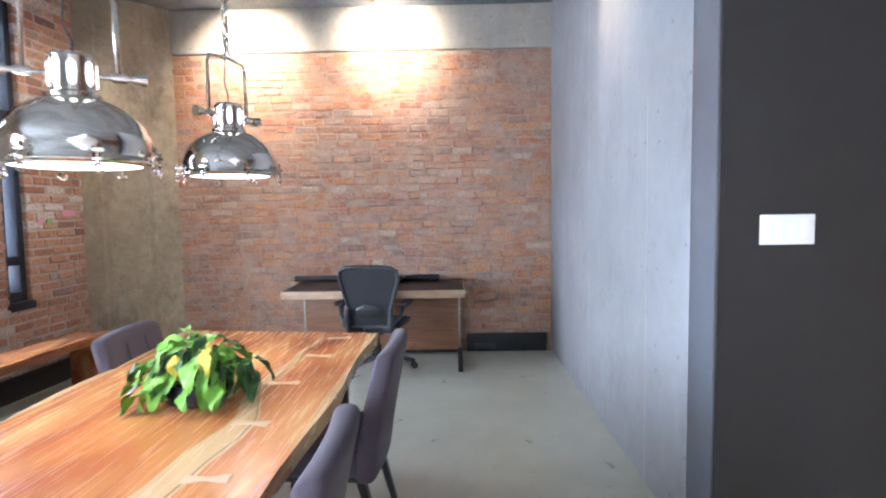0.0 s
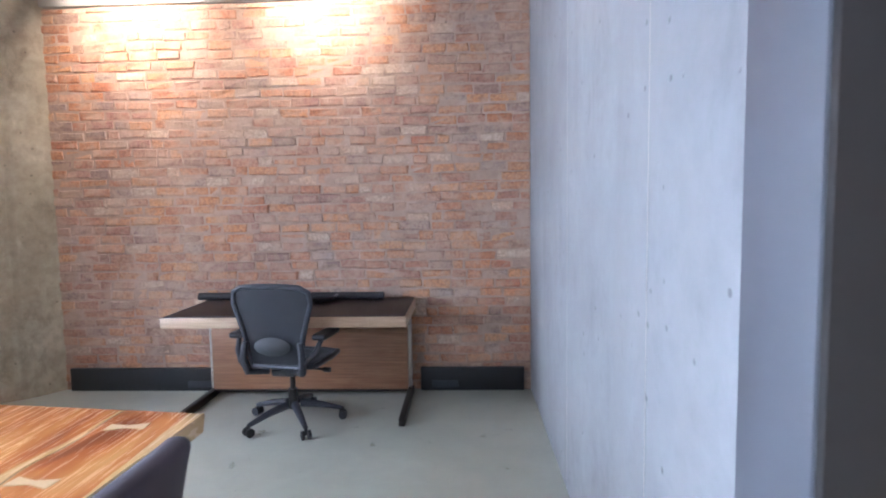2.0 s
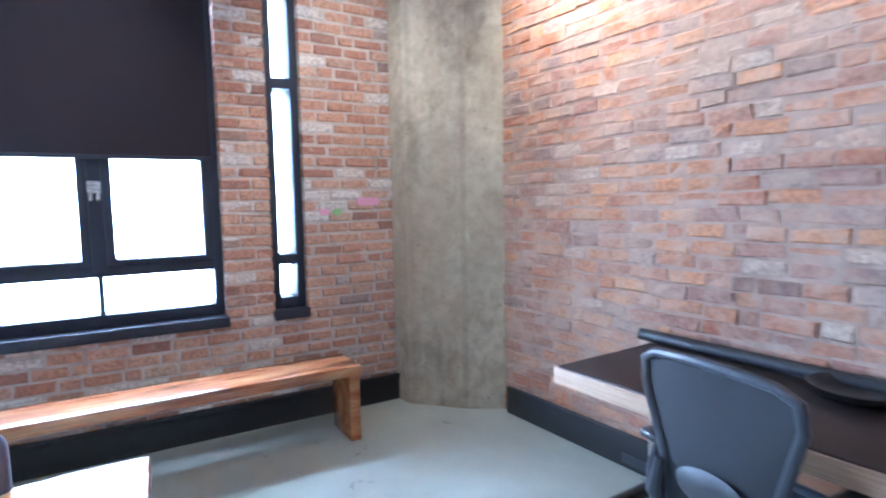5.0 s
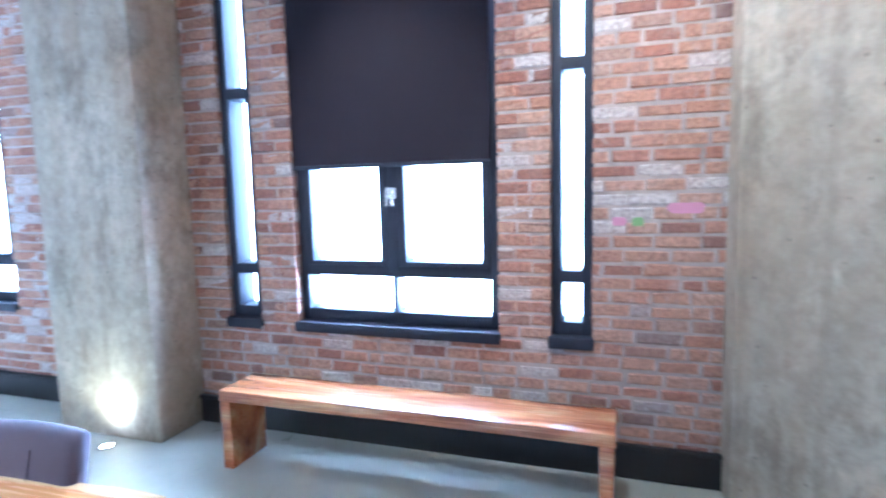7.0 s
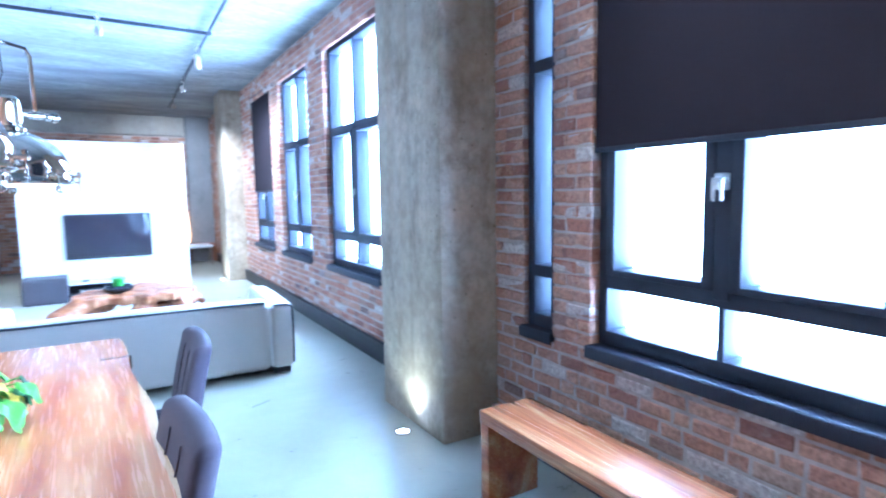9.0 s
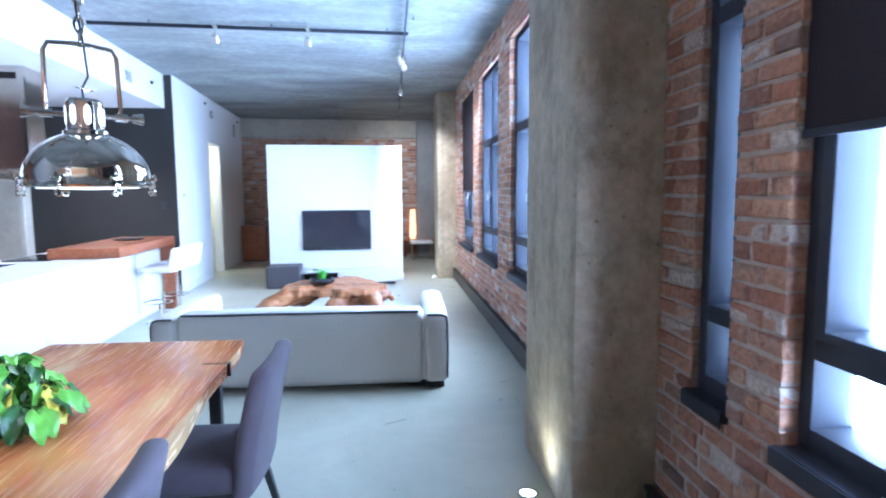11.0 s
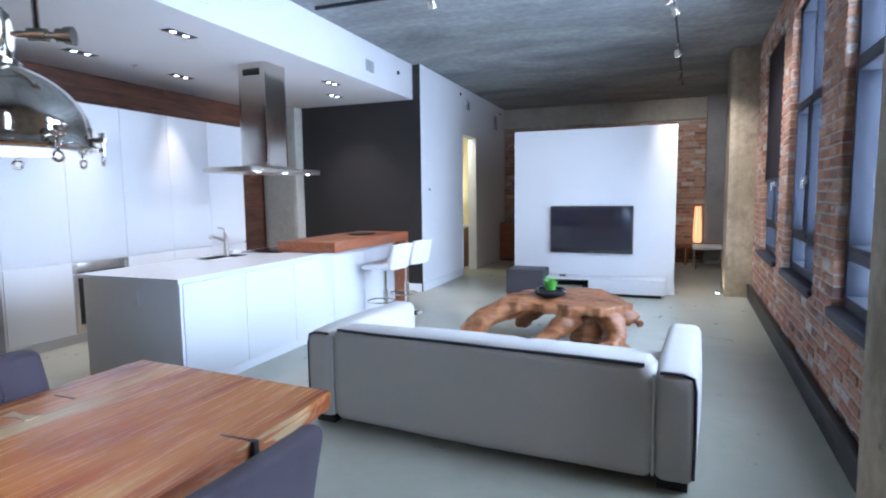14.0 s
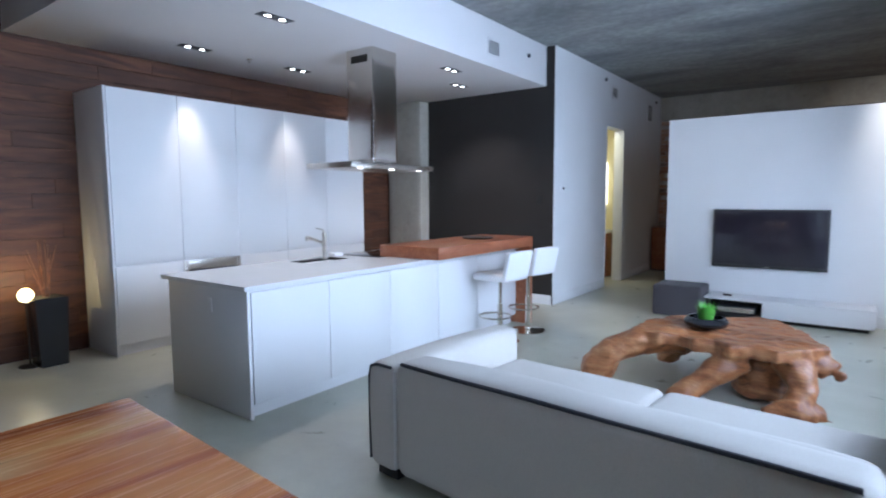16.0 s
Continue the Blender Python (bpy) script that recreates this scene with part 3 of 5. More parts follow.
# the bathroom behind the doorway
tagged(finish("bathroom_wall_back", boxed((3.0, -9.4, 0), (3.1, -7.2, 2.9)), BATH_TILE), "warm lit bathroom wall", "wall", kind="structure")
tagged(finish("bathroom_wall_south", boxed((1.53, -9.4, 0), (3.0, -9.3, 2.9)), BATH_TILE), "warm lit bathroom wall", "wall", kind="structure")
tagged(finish("bathroom_wall_north", boxed((1.53, -7.3, 0), (3.0, -7.2, 2.9)), BATH_TILE), "warm lit bathroom wall", "wall", kind="structure")
tagged(finish("bathroom_ceiling", boxed((1.53, -9.3, 2.9), (3.0, -7.3, 2.95)), BATH_TILE), "bathroom ceiling", "ceiling", kind="structure")
jamb = bmesh.new()
for lo, hi in (((-0.16, 7.785, 0), (0.012, 7.803, 2.67)), ((-0.16, 8.617, 0), (0.012, 8.635, 2.67)), ((-0.16, 7.785, 2.655), (0.012, 8.635, 2.675))):
    box(jamb, lo, hi, 0.003)
tagged(finish("door_frame", jamb, WHITE_WALL, m=WHITE), "white door casing of the bathroom doorway", "door frame", kind="structure")
vanity = root("bathroom_vanity", pose(2.3, -9.06, 0), "dark wooden bathroom vanity with a pale top", "vanity")
finish("cabinet", boxed((-0.55, -0.22, 0), (0.55, 0.22, 0.82), 0.01), BAR_WOOD, vanity)
finish("top", boxed((-0.57, -0.235, 0.82), (0.57, 0.24, 0.87), 0.006), WHITE_STONE, vanity)
tagged(finish("bathroom_mirror_lamp", boxed((1.9, -9.298, 1.35), (2.02, -9.25, 2.15), 0.01), glow("mirror_lamp_glow", (1.0, 0.9, 0.66), 6.0)), "tall lit lamp strip on the bathroom wall", "wall lamp")

# kitchen: wooden back wall, dropped white ceiling
tagged(finish("wall_kitchen_back", boxed((4.275, -6.3, 0), (4.5, 1.625, TOP - 0.002)), BLACK_TRIM), "backing of the dark plank wall", "wall", kind="structure")
tagged(finish("wall_kitchen_south", boxed((3.56, -6.35, 0), (4.4, -6.2, TOP - 0.002)), CHARCOAL), "dark wall behind the kitchen column", "wall", kind="structure")
tagged(finish("wall_east_far", boxed((1.53, -11.1, 0), (6.1, -9.45, TOP - 0.002)), WHITE_WALL), "white wall closing the far side", "wall", kind="structure")
tagged(finish("soffit", boxed((1.51, -5.825, 3.0), (4.27, -0.55, TOP - 0.003), 0.003), SOFFIT_PAINT), "dropped white ceiling above the kitchen", "soffit", kind="structure")

# closing walls behind the walk
tagged(finish("wall_east_closing", boxed((6.0, -9.5, 0), (6.15, 1.7, TOP - 0.002)), WHITE_WALL), "plain white closing wall", "wall", kind="structure")

# black baseboards
for v0, v1, u in ((1.338, 4.74, 0.03), (-6.74, 0.43, 0.045), (-10.7, -7.56, 0.03)):
    trim = box(bmesh.new(), (0.0045, v0, 0), (u, v1, 0.175), 0.006)
    box(trim, (0.0045, v0, 0.175), (u + 0.012, v1, 0.20), 0.004)
    tagged(finish("baseboard_west", trim, BLACK_TRIM, m=WEST), "tall black baseboard along the window wall", "baseboard", kind="structure")
for v0, v1 in ((-2.04, -0.80), (0.86, 1.69)):
    trim = box(bmesh.new(), (0.0045, v0, 0), (0.04, v1, 0.19), 0.008)
    tagged(finish("baseboard_north", trim, BLACK_TRIM, m=END), "tall black baseboard along the brick end wall", "baseboard", kind="structure")
for v0, v1 in ((-1.05, -0.81), (0.95, 1.16)):
    box(trim := bmesh.new(), (0.041, v0, 0.03), (0.047, v1, 0.085), 0.002)
    tagged(finish("floor_outlet", trim, GRAPHITE, m=END), "black outlet strip set in the baseboard", "outlet")


# ---- windows ----
def window(name, v0, v1, leaves):
    """Black framed window: lower lights, casements, upper lights, sill."""
    w = root(name, WEST @ pose(0, (v0 + v1) / 2, 0), "black aluminium framed window with bright daylight behind", "window", kind="structure")
    half = (v1 - v0) / 2
    u0, u1 = -0.225, -0.07 if half > 0.3 else -0.045
    edge = 0.056
    bm = bmesh.new()
    box(bm, (u0, -half, SILL), (u1, -half + edge, HEAD), 0.004)
    box(bm, (u0, half - edge, SILL), (u1, half, HEAD), 0.004)
    box(bm, (u0 + 0.001, -half, SILL), (u1 - 0.001, half, SILL + 0.075), 0.004)
    box(bm, (u0 + 0.001, -half, HEAD - 0.06), (u1 - 0.001, half, HEAD), 0.004)
    for z in (LOW, MID):
        box(bm, (u0 + 0.002, -half, z - 0.035), (u1 - 0.002, half, z + 0.035), 0.004)
    finish("frame", bm, BLACK_FRAME, w)
    if leaves == 2:
        bm = bmesh.new()
        box(bm, (u0 + 0.003, -0.037, LOW), (u1 + 0.008, 0.037, MID), 0.005)
        box(bm, (u0 + 0.003, -0.016, SILL), (u1 - 0.004, 0.016, LOW), 0.003)
        box(bm, (u0 + 0.003, -0.02, MID), (u1 - 0.004, 0.02, HEAD), 0.003)
        for a, b in ((-half + edge, -0.037), (0.037, half - edge)):
            box(bm, (u0 + 0.01, a, LOW + 0.035), (u1 + 0.012, a + 0.052, MID - 0.035), 0.004)
            box(bm, (u0 + 0.011, a + 0.046, LOW + 0.035), (u1 + 0.011, b - 0.046, LOW + 0.066), 0.004)
            box(bm, (u0 + 0.011, a + 0.046, MID - 0.066), (u1 + 0.011, b - 0.046, MID - 0.035), 0.004)
            box(bm, (u0 + 0.01, b - 0.052, LOW + 0.035), (u1 + 0.012, b, MID - 0.035), 0.004)
        finish("casement", bm, BLACK_FRAME, w)
        bm = box(bmesh.new(), (u1 + 0.010, -0.034, 1.575), (u1 + 0.024, 0.034, 1.645), 0.006)
        for v in (-0.018, 0.018):
            rod(bm, (u1 + 0.022, v, 1.615), (u1 + 0.050, v, 1.615), 0.009)
            box(bm, (u1 + 0.042, v - 0.009, 1.53), (u1 + 0.055, v + 0.009, 1.626), 0.005)
        finish("handle", bm, STEEL, w, label="pair of silver window handles")
    spans = [(-half + edge, -0.016), (0.016, half - edge)] if leaves == 2 else [(-half + edge, half - edge)]
    for a, b in spans:
        for z0, z1 in ((SILL + 0.075, LOW - 0.035), (LOW + 0.035, MID - 0.035), (MID + 0.035, HEAD - 0.06)):
            pane = finish("pane", boxed((-0.203, a, z0), (-0.197, b, z1)), GLASS, w, smooth=0)
            pane.visible_shadow = False
    sill = box(bmesh.new(), (-0.23, -half - 0.012, SILL - 0.052), (0.012, half + 0.012, SILL - 0.001), 0.006)
    box(sill, (0.0125, -half - 0.012, SILL - 0.068), (0.022, half + 0.012, SILL - 0.003), 0.004)
    finish("sill", sill, BLACK_FRAME, w)
    return w


window("window_1", *NARROW[0], 1)
window("window_2", *WIDE[0], 2)
window("window_3", *NARROW[1], 1)
for k, span in enumerate(WIDE[1:]):
    window("window_%d" % (k + 4), *span, 2)


def roller_blind(v0, v1, low):
    b = root("roller_blind", WEST @ pose(-0.035, (v0 + v1) / 2, 0), "dark purple-brown roller blind half lowered over a window", "blind")
    half = (v1 - v0) / 2
    bm = bmesh.new()
    rows = 24
    grid = [[bm.verts.new((0.0016 * s + 0.0025 * math.sin(3.0 * k / 8 * 2 + z * 2.3), -half + 2 * half * k / 8, z)) for k in range(9)] for s in (-1, 1) for z in [low + (HEAD - low) * i / rows for i in range(rows + 1)]]
    front, back = grid[: rows + 1], grid[rows + 1 :]
    for some in (front, back):
        for one, two in zip(some, some[1:]):
            for k in range(8):
                bm.faces.new((one[k], one[k + 1], two[k + 1], two[k]))
    finish("cloth", bm, BLIND, b, smooth=60)
    finish("hem_bar", box(bmesh.new(), (-0.007, -half, low - 0.014), (0.007, half, low + 0.012), 0.004), BLACK_FRAME, b)
    finish("roller", rod(bmesh.new(), (0.0, -half, HEAD + 0.03), (0.0, half, HEAD + 0.03), 0.028, seg=20), BLACK_FRAME, b)
    return b


roller_blind(2.165, 3.485, 1.785)
roller_blind(-5.93, -4.53, 1.66)


# ---- study corner ----
def desk():
    d = root("desk", pose(0.0, 4.83, 0), "dark leather-topped desk with an oak edge and wooden modesty panel", "desk")
    x0, x1, y0, y1 = -0.835, 0.832, -0.38, 0.36
    finish("top", boxed((x0 + 0.012, y0 + 0.012, 0.748), (x1 - 0.012, y1, 0.762), 0.004), DESK_TOP, d)
    bm = box(bmesh.new(), (x0, y0, 0.685), (-0.002, y0 + 0.02, 0.755), 0.003)
    box(bm, (0.002, y0, 0.685), (x1, y0 + 0.02, 0.755), 0.003)
    box(bm, (x0, y0 + 0.021, 0.685), (x0 + 0.022, y1, 0.747), 0.003)
    box(bm, (x1 - 0.022, y0 + 0.021, 0.685), (x1, y1, 0.747), 0.003)
    finish("edge", bm, DESK_OAK, d)
    finish("tray", boxed((x0 + 0.03, y0 + 0.03, 0.70), (x1 - 0.03, y1 - 0.02, 0.744)), BLACK_TRIM, d)
    finish("modesty_panel", boxed((x0 + 0.06, 0.225, 0.06), (x1 - 0.06, 0.245, 0.699), 0.003), DESK_PANEL, d)
    for x in (x0 + 0.045, x1 - 0.045):
        bm = box(bmesh.new(), (x - 0.012, 0.246, 0.055), (x + 0.012, 0.33, 0.70), 0.003)
        finish("post", bm, STEEL, d)
        finish("foot", boxed((x - 0.022, y0 + 0.01, 0.0), (x + 0.022, 0.34, 0.054), 0.003), DARK_METAL, d)
    finish("rail", boxed((x0 + 0.07, 0.246, 0.035), (x1 - 0.07, 0.262, 0.07), 0.002), DARK_METAL, d)
    return d


desk()
roll = root("paper_tube", pose(-0.15, 5.13, 0.762), "long dark rolled tube lying at the back of the desk", "tube")
finish("tube", rod(bmesh.new(), (-0.74, 0.0, 0.030), (0.74, -0.03, 0.030), 0.030, seg=20), BLACK_PLASTIC, roll)
bowl = root("desk_bowl", pose(0.10, 5.00, 0.762), "shallow dark bowl on the desk", "bowl")
finish("dish", lathe(bmesh.new(), [(0.06, 0), (0.115, 0.018), (0.155, 0.052), (0.150, 0.054), (0.11, 0.024), (0.0, 0.012)], 28), BLACK_PLASTIC, bowl)


def office_chair(m):
    c = root("office_chair", m, "graphite mesh office chair on a five-star castor base", "office chair")
    # base: five arms on castors
    for k in range(5):
        a = 2 * math.pi * k / 5 + 0.35
        way = Vector((math.cos(a), math.sin(a), 0))
        bm = tube(bmesh.new(), [way * 0.05 + Vector((0, 0, 0.135)), way * 0.18 + Vector((0, 0, 0.115)), way * 0.33 + Vector((0, 0, 0.075))], [0.030, 0.024, 0.016])
        finish("arm_of_base", bm, GRAPHITE, c)
        tip = way * 0.335
        side = way.cross(Vector((0, 0, 1)))
        bm = bmesh.new()
        for s in (-1, 1):
            rod(bm, tip + side * (0.012 * s) + Vector((0, 0, 0.030)), tip + side * (0.030 * s) + Vector((0, 0, 0.030)), 0.030, seg=16)
        rod(bm, tip + Vector((0, 0, 0.03)), tip + Vector((0, 0, 0.085)), 0.010)
        finish("castor", bm, BLACK_PLASTIC, c)
    bm = rod(bmesh.new(), (0, 0, 0.10), (0, 0, 0.24), 0.032)
    rod(bm, (0, 0, 0.24), (0, 0, 0.40), 0.018)
    finish("column", bm, DARK_METAL, c)
    bm = box(bmesh.new(), (-0.09, -0.14, 0.36), (0.09, 0.10, 0.42), 0.02)
    rod(bm, (0.09, 0.02, 0.385), (0.24, 0.02, 0.375), 0.009)
    rod(bm, (0.22, 0.02, 0.376), (0.27, 0.02, 0.374), 0.017)
    finish("tilt_mechanism", bm, BLACK_PLASTIC, c)
    # seat: a frame with a mesh field, front toward +y
    ring = [(0.25, -0.20), (0.27, 0.05), (0.25, 0.22), (0.12, 0.27), (-0.12, 0.27), (-0.25, 0.22), (-0.27, 0.05), (-0.25, -0.20), (-0.12, -0.23), (0.12, -0.23)]
    zs = [0.46 - 0.10 * max(0, y - 0.15) for _, y in ring]
    finish("seat_frame", tube(bmesh.new(), [(x, y, z) for (x, y), z in zip(ring, zs)], 0.018, closed=True), GRAPHITE, c)
    bm = bmesh.new()
    for z, s in ((0.452, 1), (0.442, -1)):
        mid = bm.verts.new((0, 0, z - 0.016))
        vs = [bm.verts.new((x, y, h - (0.46 - z))) for (x, y), h in zip(ring, zs)]
        for k in range(len(vs)):
            bm.faces.new((mid, vs[k], vs[(k + 1) % len(vs)]))
    finish("seat", bm, MESH_FABRIC, c)
    # back: waisted frame leaning backward
    def lean(x, z):
        return (x, -0.235 - 0.085 * (z - 0.45) - 0.08 * (z - 0.7) ** 2 + 0.25 * x * x, z)

    half = [(0.16, 0.46), (0.185, 0.56), (0.20, 0.66), (0.235, 0.78), (0.265, 0.88), (0.255, 0.955), (0.20, 0.985), (0.08, 0.995)]
    outline = [lean(x, z) for x, z in half] + [lean(-x, z) for x, z in reversed(half)]
    finish("back_frame", tube(bmesh.new(), outline, 0.0175, closed=True, seg=10), GRAPHITE, c)
    bm = bmesh.new()
    levels = [(0.155, 0.47)] + half[1:6] + [(0.19, 0.98)]
    for off in (0.0, 0.006):
        rows = [[bm.verts.new(Vector(lean(x * t, z)) + Vector((0, off, 0))) for t in (-1, -0.6, -0.2, 0.2, 0.6, 1)] for x, z in levels]
        for one, two in zip(rows, rows[1:]):
            for k in range(5):
                bm.faces.new((one[k], one[k + 1], two[k + 1], two[k]))
    finish("back_mesh", bm, MESH_FABRIC, c)
    pad = lathe(bmesh.new(), [(0.0, -0.016), (0.7, -0.012), (1.0, 0), (0.7, 0.012), (0.0, 0.016)], 24)
    for v in pad.verts:
        v.co = Vector((v.co.x * 0.125, -0.270 + v.co.z, 0.60 + v.co.y * 0.062))
    finish("lumbar_pad", pad, BLACK_PLASTIC, c, smooth=60)
    for s in (-1, 1):
        bm = tube(bmesh.new(), [(0.19 * s, -0.265, 0.63), (0.205 * s, -0.275, 0.52), (0.19 * s, -0.25, 0.43), (0.10 * s, -0.14, 0.40)], [0.02, 0.026, 0.026, 0.022])
        finish("yoke_arm", bm, GRAPHITE, c)
    for s in (-1, 1):
        bm = tube(bmesh.new(), [(0.215 * s, -0.28, 0.50), (0.27 * s, -0.22, 0.56), (0.29 * s, -0.16, 0.635)], [0.018, 0.018, 0.016])
        finish("arm_stem", bm, GRAPHITE, c)
        finish("arm_pad", cushion(bmesh.new(), (0.29 * s - 0.045, -0.22, 0.635), (0.29 * s + 0.045, 0.06, 0.672), 0.016, 0.002), BLACK_PLASTIC, c)
    return c


office_chair(pose(0.025, 4.545, 0, 0, 0, -8))

switch = root("light_switch", pose(1.997, 1.626, 1.388), "white four-gang light switch plate on the charcoal wall", "light switch")
finish("plate", boxed((-0.103, -0.006, -0.057), (0.103, 0.0, 0.057), 0.003), WHITE_PLASTIC, switch)
for k in range(4):
    x = -0.069 + 0.046 * k
    finish("rocker", boxed((x - 0.0165, -0.0095, -0.033), (x + 0.0165, -0.006, 0.033), 0.0015), WHITE_PLASTIC, switch)


# ---- dining space ----
def dining_table():
    t = root("dining_table", pose(-0.325, 1.58, 0), "live-edge wooden dining table with orange flamed grain and pale seam", "dining table")
    rng = random.Random(4)
    steps = 28
    left = [(-0.53 - 0.06 * k / steps - 0.012 * math.sin(k * 0.55) - 0.006 * rng.random(), -1.21 + 2.51 * k / steps) for k in range(steps + 1)]
    right = [(0.545 + 0.05 * k / steps + 0.012 * math.sin(k * 0.45 + 1) + 0.006 * rng.random(), -1.29 + 2.46 * k / steps) for k in range(steps + 1)]
    bm = prism(bmesh.new(), right + left[::-1], 0.685, 0.757)
    for v in bm.verts:
        if v.co.z < 0.7:
            v.co.x *= 0.985
    top_edges = [e for e in bm.edges if all(v.co.z > 0.75 for v in e.verts)]
    bmesh.ops.bevel(bm, geom=top_edges, offset=0.006, segments=2, profile=0.5, affect="EDGES")
    finish("slab", bm, SLAB, t)
    for x, y, turn in ((0.40, 1.04, 5), (0.37, 0.66, -6), (0.33, 0.22, 4), (0.35, -0.22, -8), (0.37, -0.62, 3)):
        bm = bmesh.new()
        shape = [(-0.065, -0.026), (0, -0.010), (0.065, -0.026), (0.065, 0.026), (0, 0.010), (-0.065, 0.026)]
        prism(bm, shape, 0.756, 0.7596)
        finish("butterfly_key", bm, KEY_WOOD, t, pose(x, y, 0, 0, 0, turn), smooth=0)
    # narrow splits at the end toward the sofa
    for x0, x1, y in ((-0.545, -0.42, -0.738), (0.36, 0.47, -0.81)):
        bm = boxed((x0, y - 0.005, 0.7555), (x1, y + 0.005, 0.7583))
        finish("split", bm, BLACK_TRIM, t, smooth=0)
    finish("split", boxed((-0.5595, -0.75, 0.69), (-0.535, -0.727, 0.7575)), BLACK_TRIM, t, smooth=0)
    for y in (-0.93, 0.93):
        bm = box(bmesh.new(), (-0.46, y - 0.03, 0.0), (-0.40, y + 0.03, 0.64), 0.003)
        box(bm, (0.40, y - 0.03, 0.0), (0.46, y + 0.03, 0.64), 0.003)
        box(bm, (-0.46, y - 0.031, 0.64), (0.46, y + 0.031, 0.684), 0.003)
        finish("trestle_leg", bm, BLACK_TRIM, t)
    return t


dining_table()


def dining_chair():
    c = root("dining_chair", pose(0, 0, 0), "mauve-grey tufted upholstered dining chair with slim black legs", "chair", "chairs round the dining table")
    # faces +x; the back stands at x = -0.24
    finish("seat", cushion(bmesh.new(), (-0.22, -0.255, 0.36), (0.27, 0.255, 0.475), 0.03, 0.006), CHAIR_FABRIC, c, smooth=60)
    bm = cushion(bmesh.new(), (-0.04, -0.265, 0.0), (0.045, 0.265, 0.56), 0.034, 0.006)
    for v in bm.verts:
        v.co.x -= 0.10 * max(0.0, v.co.z / 0.56) ** 1.5
        v.co.x += 0.28 * v.co.y * v.co.y
        v.co += Vector((-0.245, 0, 0.335))
    finish("backrest", bm, CHAIR_FABRIC, c, smooth=60)
    for y in (-1, 1):
        seam = tube(bmesh.new(), [(-0.262 - 0.10 * (z / 0.56) ** 1.5 + 0.28 * 0.062, 0.252 * y, z + 0.335) for z in (0.05, 0.2, 0.35, 0.5)], 0.0022, 5)
        finish("seam", seam, PIPING, c)
    def face(y, z):
        return (-0.193 - 0.10 * (z / 0.56) ** 1.5 + 0.28 * y * y, y, z + 0.335)

    for y in (-0.088, 0.088):
        finish("tuft_seam", tube(bmesh.new(), [face(y, z) for z in (0.16, 0.25, 0.34, 0.43, 0.51)], 0.0032, 5), CHAIR_FABRIC, c)
        for z in (0.24, 0.40):
            button = bmesh.new()
            bmesh.ops.create_uvsphere(button, u_segments=12, v_segments=8, radius=0.012, matrix=Matrix.Translation(face(y, z)) @ Matrix.Diagonal((0.5, 1, 1, 1)))
            finish("tuft_button", button, CHAIR_FABRIC, c, smooth=60)
    finish("seat_base", boxed((-0.20, -0.235, 0.335), (0.25, 0.235, 0.362), 0.006), BLACK_TRIM, c)
    for x, y, dx in ((0.215, 0.205, 0.02), (0.215, -0.205, 0.02), (-0.20, 0.205, -0.09), (-0.20, -0.205, -0.09)):
        bm = bmesh.new()
        prism(bm, [(-0.019, -0.019), (0.019, -0.019), (0.019, 0.019), (-0.019, 0.019)], 0, 0.34)
        for v in bm.verts:
            k = 1 - v.co.z / 0.34
            v.co.x = v.co.x * (1 - 0.35 * k) + x + dx * k
            v.co.y = v.co.y * (1 - 0.35 * k) + y
        finish("leg", bm, BLACK_TRIM, c)
    return c


chair = dining_chair()
chair.matrix_basis = pose(-0.83, 1.17, 0, 0, 0, -3)
copy_thing(chair, pose(-0.63, 2.30, 0, 0, 0, 2))
copy_thing(chair, pose(0.13, 2.00, 0, 0, 0, 178))
copy_thing(chair, pose(0.08, 0.92, 0, 0, 0, 181))


